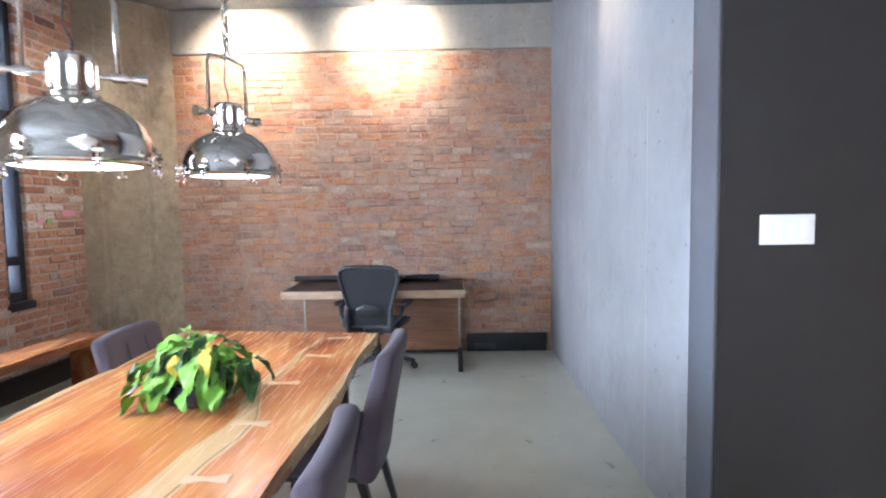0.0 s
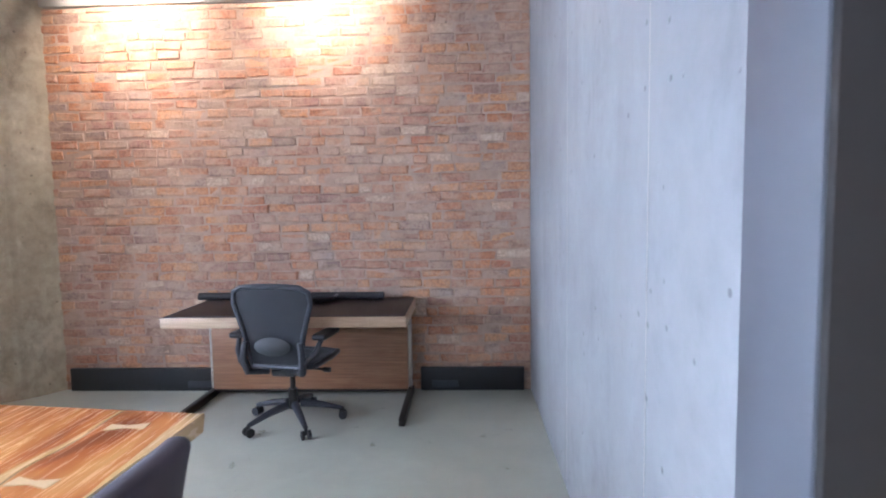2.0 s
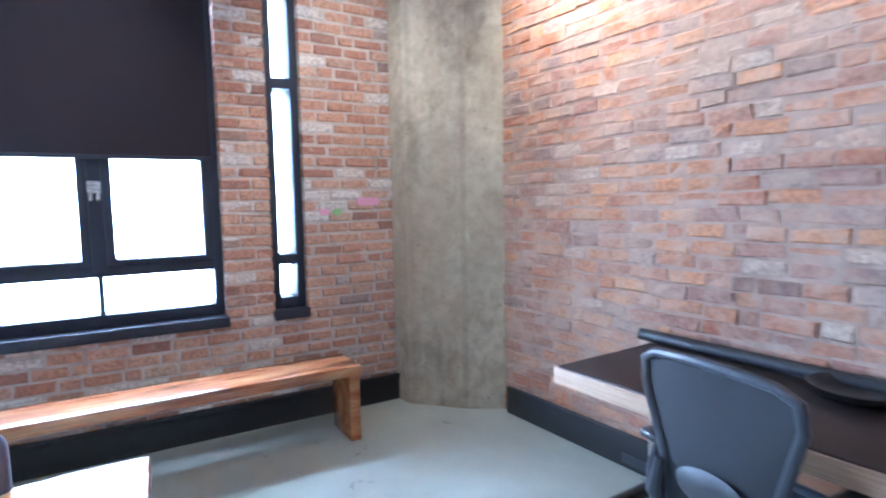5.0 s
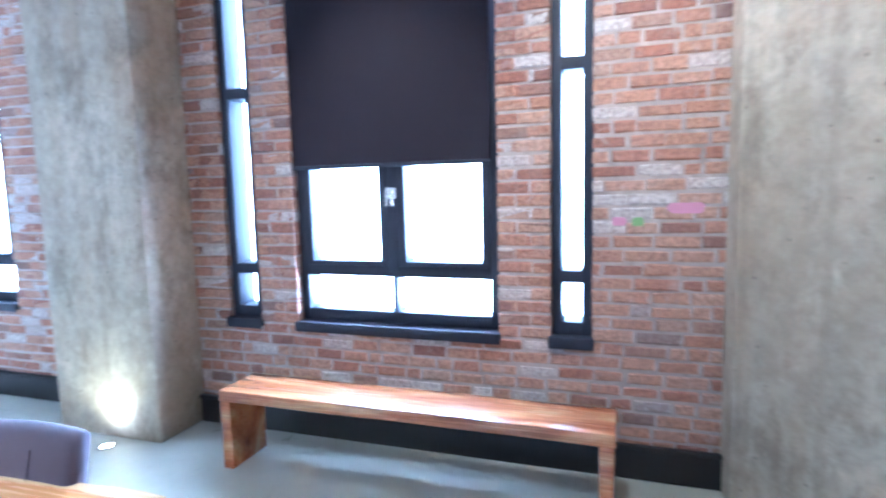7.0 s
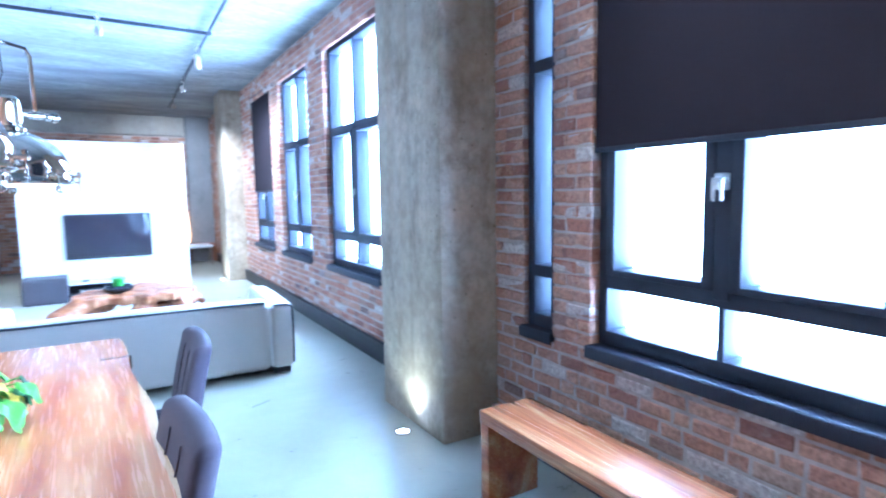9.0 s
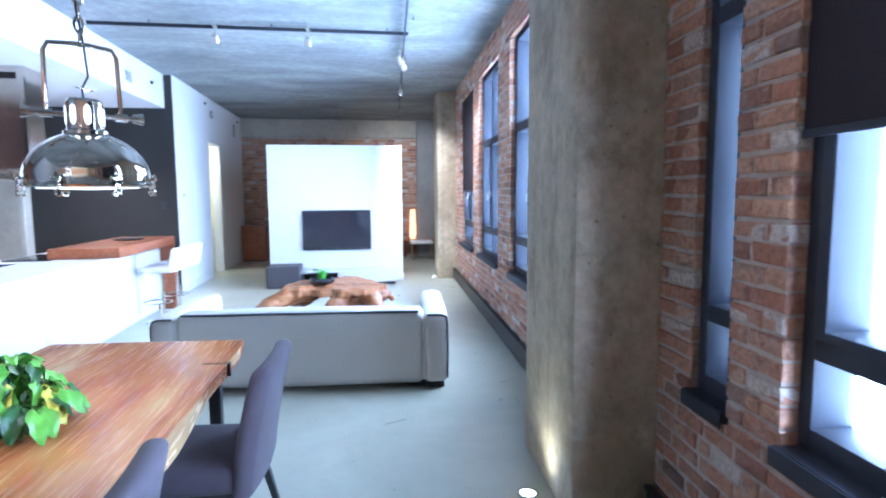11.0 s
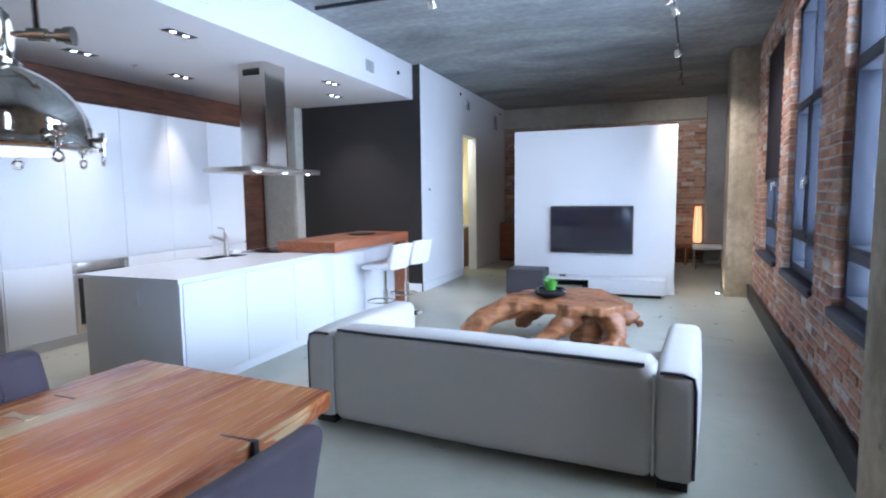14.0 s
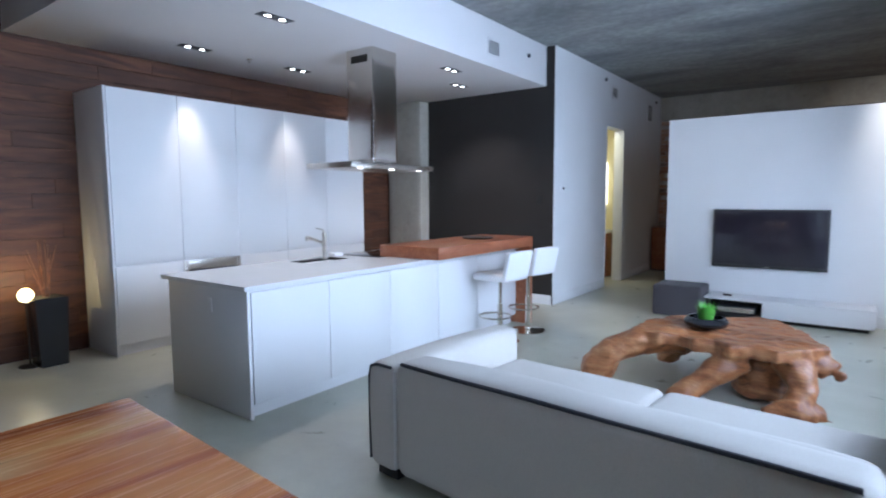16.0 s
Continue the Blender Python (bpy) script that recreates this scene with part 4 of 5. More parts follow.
def pendant_lamp(m):
    p = root("pendant_lamp", m, "polished nickel industrial dome pendant with clamp ring and milk glass", "pendant lamp", "pendants over the dining table")
    R = 0.225
    dome = [(R, 0.0), (R * 1.03, 0.012), (R * 0.985, 0.03)] + [(R * math.cos(a), 0.03 + 0.190 * math.sin(a)) for a in [radians(d) for d in (8, 18, 28, 38, 48, 57, 65, 71)]]
    dome += [(0.072, 0.212), (0.064, 0.216)]
    inner = [(r - 0.006, z - 0.004) for r, z in reversed(dome)]
    finish("dome", lathe(bmesh.new(), dome + inner, 56), CHROME, p, smooth=50)
    finish("diffuser", lathe(bmesh.new(), [(R - 0.012, 0.002), (R - 0.05, -0.006), (0.0, -0.012)], 40), MILK, p, smooth=60)
    neck = [(0.080, 0.208), (0.080, 0.221), (0.066, 0.228), (0.066, 0.334), (0.055, 0.347), (0.0, 0.350)]
    finish("neck", lathe(bmesh.new(), neck, 28), CHROME, p, smooth=40)
    for k in range(8):
        a = 2 * math.pi * k / 8
        slot = lathe(bmesh.new(), [(0.0, -1), (0.8, -0.75), (1, 0), (0.8, 0.75), (0.0, 1)], 12)
        turn = Matrix.Rotation(a, 4, "Z")
        for v in slot.verts:
            v.co = turn @ Vector((0.0660 + v.co.x * 0.003, v.co.y * 0.013, 0.282 + v.co.z * 0.040))
        finish("vent_slot", slot, MILK, p, smooth=60, label="pale lit vent slot")
    # clamp ring with eye bolts
    finish("clamp_ring", tube(bmesh.new(), [((R + 0.004) * math.cos(2 * math.pi * k / 48), (R + 0.004) * math.sin(2 * math.pi * k / 48), 0.006) for k in range(48)], 0.0065, 8, True), CHROME, p)
    for k in range(8):
        a = 2 * math.pi * (k + 0.3) / 8
        turn = Matrix.Rotation(a, 4, "Z")
        bm = bmesh.new()
        box(bm, (R - 0.004, -0.016, 0.022), (R + 0.030, 0.016, 0.036), 0.003, 1, turn)
        box(bm, (R + 0.004, -0.010, -0.002), (R + 0.026, 0.010, 0.008), 0.002, 1, turn)
        rod(bm, turn @ Vector((R + 0.020, 0, 0.048)), turn @ Vector((R + 0.020, 0, -0.012)), 0.0042, seg=8)
        rod(bm, turn @ Vector((R + 0.020, 0, 0.036)), turn @ Vector((R + 0.020, 0, 0.050)), 0.0085, seg=6)
        tube(bm, [turn @ Vector((R + 0.020 + 0.0 * s, 0.012 * math.cos(s), -0.024 + 0.012 * math.sin(s))) for s in [2 * math.pi * q / 12 for q in range(12)]], 0.0036, 6, True)
        finish("eye_bolt", bm, CHROME, p)
    # yoke with hand wheels
    bm = bmesh.new()
    for s in (-1, 1):
        tube(bm, [(0.128 * s, 0, 0.285), (0.127 * s, 0, 0.36), (0.124 * s, 0, 0.525), (0.108 * s, 0, 0.555), (0.03 * s, 0, 0.562)], 0.0085, 8)
        rod(bm, (0.062 * s, 0, 0.285), (0.188 * s, 0, 0.285), 0.009)
        rod(bm, (0.108 * s, 0, 0.285), (0.150 * s, 0, 0.285), 0.017)
    rod(bm, (-0.035, 0, 0.562), (0.035, 0, 0.562), 0.010)
    finish("yoke", bm, CHROME, p)
    for s in (-1, 1):
        bm = rod(bmesh.new(), (0.172 * s, 0, 0.285), (0.190 * s, 0, 0.285), 0.018, seg=14)
        rod(bm, (0.190 * s, 0, 0.285), (0.210 * s, 0, 0.285), 0.022, 0.024, seg=14)
        finish("hand_wheel", bm, CHROME, p)
    finish("cable", tube(bmesh.new(), [(0, 0, 0.345), (0.004, 0.004, 0.39), (-0.02, 0.0, 0.44), (-0.012, 0, 0.56), (0.012, 0, 0.75), (-0.008, 0, 1.1), (0.006, 0, 1.5), (0, 0, 1.86)], 0.0045, 6), BLACK_PLASTIC, p)
    bm = bmesh.new()
    links = 24
    for k in range(links):
        z = 0.585 + k * 0.0525
        ring = []
        for q in range(12):
            s = 2 * math.pi * q / 12
            flat, tall = 0.0165 * math.cos(s), z + 0.033 * math.sin(s)
            ring.append((flat, 0, tall) if k % 2 else (0, flat, tall))
        tube(bm, ring, 0.0052, 6, True)
    finish("chain", bm, CHROME, p)
    finish("canopy", lathe(bmesh.new(), [(0.07, 1.868), (0.07, 1.855), (0.03, 1.842), (0.0, 1.84)], 24), CHROME, p)
    return p


lamp_one = pendant_lamp(pose(-0.47, 1.28, 1.645, 0, 0, 32))
copy_thing(lamp_one, pose(-0.35, 2.22, 1.664, 0, 0, 70))


def leaf_mesh(bm, length, width, droop, m):
    """One pointed leaf, folded along its rib and hanging over."""
    rows = 7
    ribs = []
    for k in range(rows + 1):
        s = k / rows
        w = width * math.sin(math.pi * min(1, s * 0.93 + 0.05)) ** 0.8 * (1 - 0.25 * s)
        z = -droop * s * s * length
        x = length * s * (1 - 0.28 * droop * s)
        ribs.append([bm.verts.new(m @ Vector((x, w * e, z + 0.18 * abs(e) * w + 0.01 * math.sin(9 * s + 3 * e)))) for e in (-1, -0.5, 0, 0.5, 1)])
    for one, two in zip(ribs, ribs[1:]):
        for k in range(4):
            bm.faces.new((one[k], one[k + 1], two[k + 1], two[k]))


def table_plant():
    p = root("potted_plant", pose(-0.26, 1.58, 0.757) @ Matrix.Scale(0.88, 4), "drooping green plant with yellowing leaves in a dark bowl", "plant")
    finish("pot", lathe(bmesh.new(), [(0.09, 0.0), (0.125, 0.02), (0.135, 0.06), (0.118, 0.098), (0.108, 0.098), (0.118, 0.06), (0.0, 0.055)], 32), POT_GLAZE, p, smooth=60)
    finish("soil", lathe(bmesh.new(), [(0.112, 0.075), (0.06, 0.084), (0.0, 0.086)], 20), SOIL, p)
    rng = random.Random(11)
    mats = [LEAF] * 7 + [LEAF_DARK] * 3 + [LEAF_YELLOW]
    stems = bmesh.new()
    for k in range(118):
        a = rng.uniform(0, 2 * math.pi)
        reach = rng.uniform(0.02, 0.185) * (1.35 if abs(math.cos(a)) > 0.6 else 1.0)
        height = 0.31 - 0.72 * reach + rng.uniform(-0.07, 0.05)
        if reach > 0.15:
            height = rng.uniform(0.09, 0.20)
        base = Vector((reach * math.cos(a), reach * math.sin(a), max(0.09, height)))
        turn = a + rng.uniform(-0.7, 0.7)
        pitch = rng.uniform(15, 75) if reach > 0.06 else rng.uniform(-30, 45)
        size = rng.uniform(0.09, 0.16)
        drop = rng.uniform(0.2, 0.7)
        floor_gap = base.z - 0.012
        pitch = min(pitch, math.degrees(math.asin(min(0.95, max(0.0, floor_gap / (size * 1.25))))))
        m = Matrix.Translation(base) @ Matrix.Rotation(turn, 4, "Z") @ Matrix.Rotation(radians(pitch), 4, "Y") @ Matrix.Rotation(rng.uniform(-0.5, 0.5), 4, "X")
        bm = bmesh.new()
        leaf_mesh(bm, size, size * rng.uniform(0.24, 0.33), min(drop, 0.5), m)
        for v in bm.verts:
            v.co.z = max(v.co.z, 0.006 + 0.004 * rng.random())
        finish("leaf", bm, rng.choice(mats), p, smooth=70)
        tube(stems, [(0.03 * math.cos(a), 0.03 * math.sin(a), 0.08), base * 0.55 + Vector((0, 0, 0.06)), base], 0.0028, 5)
    finish("stem", stems, LEAF, p)
    return p


table_plant()


def bench():
    b = root("bench", WEST @ pose(0.395, 3.085, 0), "low solid-wood bench with streaked grain under the window", "bench")
    bm = bmesh.new()
    cushion(bm, (-0.165, -1.12, 0.415), (0.165, 1.12, 0.48), 0.006, 0.0, 2, 0.004)
    finish("top", bm, BENCH_WOOD, b, smooth=30)
    for y in (-1.08, 1.08):
        finish("leg", boxed((-0.160, y - 0.035, 0.0), (0.160, y + 0.035, 0.416), 0.005), BENCH_WOOD, b)
    return b


bench()


def uplight(x, y):
    u = root("floor_uplight", pose(x, y, 0), "small bright round uplight sunk in the floor by a column", "uplight", "uplights by the columns")
    finish("rim", lathe(bmesh.new(), [(0.058, 0.0), (0.058, 0.004), (0.040, 0.006), (0.038, 0.002)], 28), STEEL, u)
    finish("lens", lathe(bmesh.new(), [(0.038, 0.0025), (0.0, 0.004)], 24), SPOT_LENS, u)


uplight(-2.416, 0.985)
uplight(-2.938, -7.01)


# ---- living space ----
def sofa():
    s = root("sofa", pose(-1.06, -0.79, 0, 0, 0, -4.5), "light grey linen sofa with thin dark piping on short black feet", "sofa")
    w, d = 1.195, 1.18
    # x along the sofa, the back at y = 0, the seat toward -y
    for x in (-w + 0.11, w - 0.11):
        for y in (-d + 0.10, -0.10):
            finish("foot", boxed((x - 0.075, y - 0.06, 0.0), (x + 0.075, y + 0.06, 0.052), 0.006), BLACK_TRIM, s)
    # black bar put in for the dark shadow gap between floor and sofa
    finish("base_rail", boxed((-w + 0.09, -d + 0.12, 0.022), (w - 0.09, -0.10, 0.052), 0.004), BLACK_TRIM, s)
    finish("frame", cushion(bmesh.new(), (-w + 0.2, -d + 0.02, 0.052), (w - 0.2, -0.2, 0.30), 0.03, 0.004), SOFA_FABRIC, s, smooth=60)
    finish("back", cushion(bmesh.new(), (-w + 0.203, -0.25, 0.050), (w - 0.203, 0.0, 0.660), 0.060, 0.020, 5, 0.006), SOFA_FABRIC, s, smooth=60)
    for k in (-1, 1):
        lo, hi = sorted((k * (w - 0.20), k * w))
        finish("arm", cushion(bmesh.new(), (lo, -d, 0.050), (hi, 0.0, 0.630), 0.055, 0.014, 5, 0.005), SOFA_FABRIC, s, smooth=60)
    for k in (-1, 1):
        lo, hi = sorted((k * 0.004, k * (w - 0.207)))
        finish("seat_cushion", cushion(bmesh.new(), (lo, -d + 0.03, 0.30), (hi, -0.22, 0.435), 0.05, 0.016, 4, 0.008), SOFA_FABRIC, s, smooth=60)
        finish("back_cushion", cushion(bmesh.new(), (lo, -0.42, 0.44), (hi, -0.245, 0.600), 0.07, 0.018, 4, 0.010), SOFA_FABRIC, s, smooth=60)
    # thin dark piping along the upper rear edges, pale seams where the arms meet the back
    bm = tube(bmesh.new(), [(x, -0.010 + 0.002 * math.sin(5 * x), 0.652 + 0.002 * math.sin(7 * x)) for x in [-w + 0.25 + (2 * w - 0.50) * q / 24 for q in range(25)]], 0.010, 6)
    finish("piping", bm, PIPING, s)
    for k in (-1, 1):
        bm = tube(bmesh.new(), [(k * (w - 0.175), -0.010, 0.621), (k * (w - 0.07), -0.009, 0.621), (k * (w - 0.020), -0.013, 0.604), (k * (w - 0.009), -0.009, 0.55), (k * (w - 0.008), -0.009, 0.3), (k * (w - 0.011), -0.010, 0.09)], 0.0085, 6)
        finish("piping", bm, PIPING, s)
        bm = tube(bmesh.new(), [(k * (w - 0.2015), -0.008, z) for z in (0.08, 0.25, 0.45, 0.61)], 0.0085, 6)
        finish("seam", bm, SEAM, s)
    return s


sofa()


def coffee_table():
    t = root("root_coffee_table", pose(-1.08, -3.45, 0), "gnarled polished tree-root coffee table in red-brown wood", "coffee table")
    bm = bmesh.new()
    limbs = [
        ([(0.75, 0.43, 0.04), (0.73, 0.42, 0.15), (0.64, 0.38, 0.28), (0.44, 0.28, 0.375), (0.15, 0.16, 0.39)], [0.10, 0.115, 0.10, 0.09, 0.09]),
        ([(0.12, 0.55, 0.02), (0.03, 0.47, 0.11), (-0.11, 0.37, 0.23), (-0.24, 0.26, 0.35)], [0.075, 0.075, 0.08, 0.11]),
        ([(-0.44, 0.53, 0.03), (-0.60, 0.47, 0.07), (-0.76, 0.36, 0.05)], [0.06, 0.10, 0.065]),
        ([(-0.62, 0.44, 0.08), (-0.65, 0.34, 0.20), (-0.56, 0.18, 0.34)], [0.09, 0.07, 0.12]),
        ([(-0.79, 0.13, 0.29), (-0.70, 0.10, 0.36), (-0.50, 0.06, 0.38)], [0.07, 0.09, 0.09]),
        ([(-0.36, 0.0, 0.03), (-0.38, 0.03, 0.2), (-0.36, 0.05, 0.35)], [0.17, 0.15, 0.17]),
        ([(-0.32, -0.66, 0.02), (-0.30, -0.52, 0.18), (-0.24, -0.32, 0.35)], [0.09, 0.09, 0.11]),
        ([(0.42, -0.46, 0.02), (0.36, -0.36, 0.18), (0.16, -0.18, 0.36)], [0.09, 0.085, 0.10]),
    ]
    for points, radii in limbs:
        tube(bm, points, [r * 1.16 for r in radii], 12)
    rng = random.Random(3)
    for k in range(44):
        points, radii = rng.choice(limbs)
        i = rng.randrange(len(points))
        p, r = Vector(points[i]), radii[i]
        lump = bmesh.ops.create_icosphere(bm, subdivisions=2, radius=r * rng.uniform(0.3, 0.5))["verts"]
        off = Vector((rng.uniform(-1, 1), rng.uniform(-1, 1), rng.uniform(-0.6, 0.3))) * r * 0.8
        bmesh.ops.translate(bm, verts=lump, vec=p + off)
    # the sawn top
    top = [(0.50, 0.34), (0.30, 0.36), (0.16, 0.30), (0.04, 0.40), (-0.10, 0.36), (-0.22, 0.46), (-0.36, 0.36), (-0.50, 0.40), (-0.66, 0.26), (-0.78, 0.12), (-0.70, -0.06), (-0.62, -0.30), (-0.42, -0.66), (-0.22, -0.72), (0.10, -0.52), (0.36, -0.40), (0.53, -0.05)]
    prism(bm, top, 0.365, 0.462)
    for v in bm.verts:
        v.co.z = max(v.co.z, 0.03)
    ob = finish("root", bm, ROOT_WOOD, t, smooth=60)
    mod = ob.modifiers.new("merge", "REMESH")
    mod.mode, mod.voxel_size, mod.use_smooth_shade = "VOXEL", 0.014, True
    soft = ob.modifiers.new("soften", "SMOOTH")
    soft.factor, soft.iterations = 0.5, 5
    grain = bpy.data.textures.new("root_relief", "CLOUDS")
    grain.noise_scale = 0.15
    rough = ob.modifiers.new("relief", "DISPLACE")
    rough.texture, rough.strength, rough.mid_level = grain, 0.055, 0.5
    return t


coffee_table()
pot = root("grass_bowl", pose(-1.04, -3.50, 0.463), "bright green grass in a low black bowl on the coffee table", "plant")
finish("bowl", lathe(bmesh.new(), [(0.09, 0.0), (0.15, 0.022), (0.165, 0.055), (0.14, 0.088), (0.125, 0.088), (0.14, 0.055), (0.0, 0.06)], 32), POT_GLAZE, pot, smooth=60)
rng = random.Random(8)
bm = bmesh.new()
for k in range(150):
    a, r = rng.uniform(0, 6.283), 0.055 * math.sqrt(rng.random())
    p = Vector((r * math.cos(a), r * math.sin(a), 0.06))
    out = Vector((math.cos(a), math.sin(a), 0)) * rng.uniform(0.01, 0.055)
    side = Vector((-math.sin(a), math.cos(a), 0)) * 0.003
    h = rng.uniform(0.09, 0.16)
    mid, tip = p + out * 0.4 + Vector((0, 0, h * 0.6)), p + out + Vector((0, 0, h))
    v = [bm.verts.new(q) for q in (p - side, p + side, mid + side, mid - side, tip)]
    bm.faces.new((v[0], v[1], v[2], v[3])), bm.faces.new((v[3], v[2], v[4]))
finish("grass", bm, GRASS, pot, smooth=0)

# the free-standing television wall
tv_wall = root("television_wall", pose(-1.105, -6.80, 0), "free-standing white painted partition behind the television", "partition", kind="structure")
finish("panel", boxed((-1.21, -0.13, 0), (1.21, 0.135, 2.515), 0.004), WHITE_WALL, tv_wall)
finish("baseboard", boxed((-1.222, -0.142, 0), (-1.121, 0.148, 0.13), 0.003), WHITE_WALL, tv_wall)
tv = root("television", pose(-1.108, -6.660, 0.968), "large flat black television on the white partition", "television")
finish("body", boxed((-0.621, 0.0, -0.365), (0.621, 0.055, 0.365), 0.006), BLACK_PLASTIC, tv)
finish("screen", boxed((-0.597, 0.0555, -0.322), (0.597, 0.058, 0.342), 0.001), SCREEN, tv, label="dark glossy screen")
finish("badge", boxed((-0.03, 0.056, -0.352), (0.03, 0.0575, -0.343)), STEEL, tv, label="small plain badge")
ledge = root("media_ledge", pose(-1.09, -6.655, 0), "low white wall-hung media ledge with a dark open slot", "media unit")
finish("top", boxed((-1.10, 0.0, 0.235), (0.60, 0.43, 0.262), 0.003), WHITE_LACQUER, ledge)
finish("drawer", boxed((-1.10, 0.0, 0.05), (-0.03, 0.428, 0.2345), 0.004), WHITE_LACQUER, ledge)
bm = box(bmesh.new(), (-0.028, 0.0, 0.05), (0.60, 0.02, 0.2345))
box(bm, (-0.028, 0.02, 0.05), (0.60, 0.425, 0.062), 0.002)
finish("slot", bm, BLACK_TRIM, ledge)
finish("plinth", boxed((-1.05, 0.0, 0.0), (0.58, 0.36, 0.05)), BLACK_TRIM, ledge)
player = root("media_player", pose(-0.83, -6.44, 0.062), "flat dark media player with a steel front in the ledge slot", "media player")
finish("case", boxed((-0.21, -0.13, 0.006), (0.21, 0.14, 0.085), 0.004), GRAPHITE, player)
finish("front", boxed((-0.20, 0.14, 0.015), (0.20, 0.147, 0.076), 0.002), STEEL, player)
finish("feet", boxed((-0.19, -0.11, 0.0), (0.19, 0.11, 0.0065)), BLACK_TRIM, player)
remote = root("remote_box", pose(-0.72, -6.40, 0.262), "small black receiver box on the media ledge", "remote")
finish("case", boxed((-0.05, -0.02, 0), (0.05, 0.02, 0.022), 0.004), BLACK_PLASTIC, remote)
ottoman = root("ottoman", pose(-0.20, -6.28, 0), "dark grey square upholstered ottoman by the media ledge", "ottoman")
finish("block", cushion(bmesh.new(), (-0.285, -0.26, 0.0), (0.285, 0.26, 0.385), 0.03, 0.004, 3, 0.002), fabric("charcoal_fabric", (0.055, 0.05, 0.058), 400), ottoman, smooth=60)

# the far end behind the partition
shelf = root("low_shelf", pose(-2.55, -10.62, 0), "long low red-brown wooden shelf against the far brick wall", "shelf")
finish("top", boxed((-0.95, -0.2, 0.40), (0.6, 0.2, 0.45), 0.004), BAR_WOOD, shelf)
for x in (-0.92, -0.1, 0.55):
    finish("leg", boxed((x - 0.02, -0.19, 0.0), (x + 0.02, 0.19, 0.40), 0.003), BAR_WOOD, shelf)
paper = root("paper_lamp", pose(-2.87, -10.62, 0.45), "tall glowing orange paper lamp on the low shelf", "table lamp")
finish("base", boxed((-0.07, -0.07, 0), (0.07, 0.07, 0.02), 0.003), BLACK_TRIM, paper)
bm = bmesh.new()
lathe(bm, [(0.075, 0.02), (0.092, 0.14), (0.084, 0.40), (0.062, 0.78)], 8)
shade = finish("shade", bm, PAPER, paper, label="glowing paper shade")
bm = bmesh.new()
for k in range(8):
    a = 2 * math.pi * k / 8
    tube(bm, [(r * math.cos(a), r * math.sin(a), z) for r, z in ((0.077, 0.02), (0.094, 0.14), (0.086, 0.40), (0.064, 0.785))], 0.004, 5)
finish("rib", bm, BLACK_TRIM, paper)
seat = root("lounge_chair", pose(-3.02, -9.95, 0, 0, 0, 90), "white upholstered lounge chair with thin metal legs", "chair")
finish("cushion", cushion(bmesh.new(), (-0.28, -0.27, 0.40), (0.28, 0.27, 0.47), 0.025, 0.006), WHITE_PLASTIC, seat)
for s in (-1, 1):
    for k in (-1, 1):
        finish("leg", tube(bmesh.new(), [(-0.24 * k, 0.24 * s + 0.013 * k, 0.405), (0.2 * k, 0.24 * s + 0.013 * k, 0.02), (0.26 * k, 0.24 * s + 0.013 * k, 0.012)], 0.012, 8), CHROME, seat)
crate = root("low_cabinet", pose(1.05, -10.60, 0), "low red-brown wooden cabinet by the far brick wall", "cabinet")
finish("body", boxed((-0.28, -0.28, 0.03), (0.29, 0.28, 0.88), 0.005), BAR_WOOD, crate)
finish("plinth", boxed((-0.26, -0.26, 0.0), (0.27, 0.26, 0.03)), BLACK_TRIM, crate)

# track lights
bm = box(bmesh.new(), (-2.14, -2.97, 3.46), (1.33, -2.935, 3.495), 0.003)
rail = root("track_rail", pose(0, 0, 0), "black ceiling track rail", "track rail")
finish("cross_rail", bm, BLACK_FRAME, rail)
bm = bmesh.new()
rod(bm, (0.7, -2.95, 3.495), (0.7, -2.95, TOP), 0.006), rod(bm, (-0.6, -2.95, 3.495), (-0.6, -2.95, TOP), 0.006), rod(bm, (-1.9, -2.95, 3.495), (-1.9, -2.95, TOP), 0.006)
rod(bm, (-2.30, -6.5, 3.495), (-2.30, -6.5, TOP), 0.006), rod(bm, (-2.16, -2.5, 3.495), (-2.16, -2.5, TOP), 0.006)
finish("hanger", bm, BLACK_FRAME, rail)
bm = tube(bmesh.new(), [(-2.03, -1.6, 3.478), (-2.12, -3.34, 3.478), (-2.25, -5.6, 3.478), (-2.44, -9.0, 3.478)], 0.017, 4)
finish("long_rail", bm, BLACK_FRAME, rail)


def spot_head(place, aim):
    h = root("track_spot", Matrix.Translation(place), "small silver track spotlight hanging from the rail", "spotlight", "track spotlights")
    way = (Vector(aim) - Vector(place)).normalized()
    bm = rod(bmesh.new(), -way * 0.055, way * 0.02, 0.034, 0.046, seg=20)
    finish("head", bm, STEEL, h)
    finish("lens", rod(bmesh.new(), way * 0.0205, way * 0.023, 0.041, seg=20), SPOT_LENS, h, label="bright lens")
    bm = rod(bmesh.new(), (0, 0, 0.0), (0, 0, TOP + 0.002 - place[2]), 0.008)
    box(bm, (-0.02, -0.05, TOP - 0.07 - place[2]), (0.02, 0.05, TOP - 0.052 - place[2]), 0.003)
    finish("stem", bm, STEEL, h)


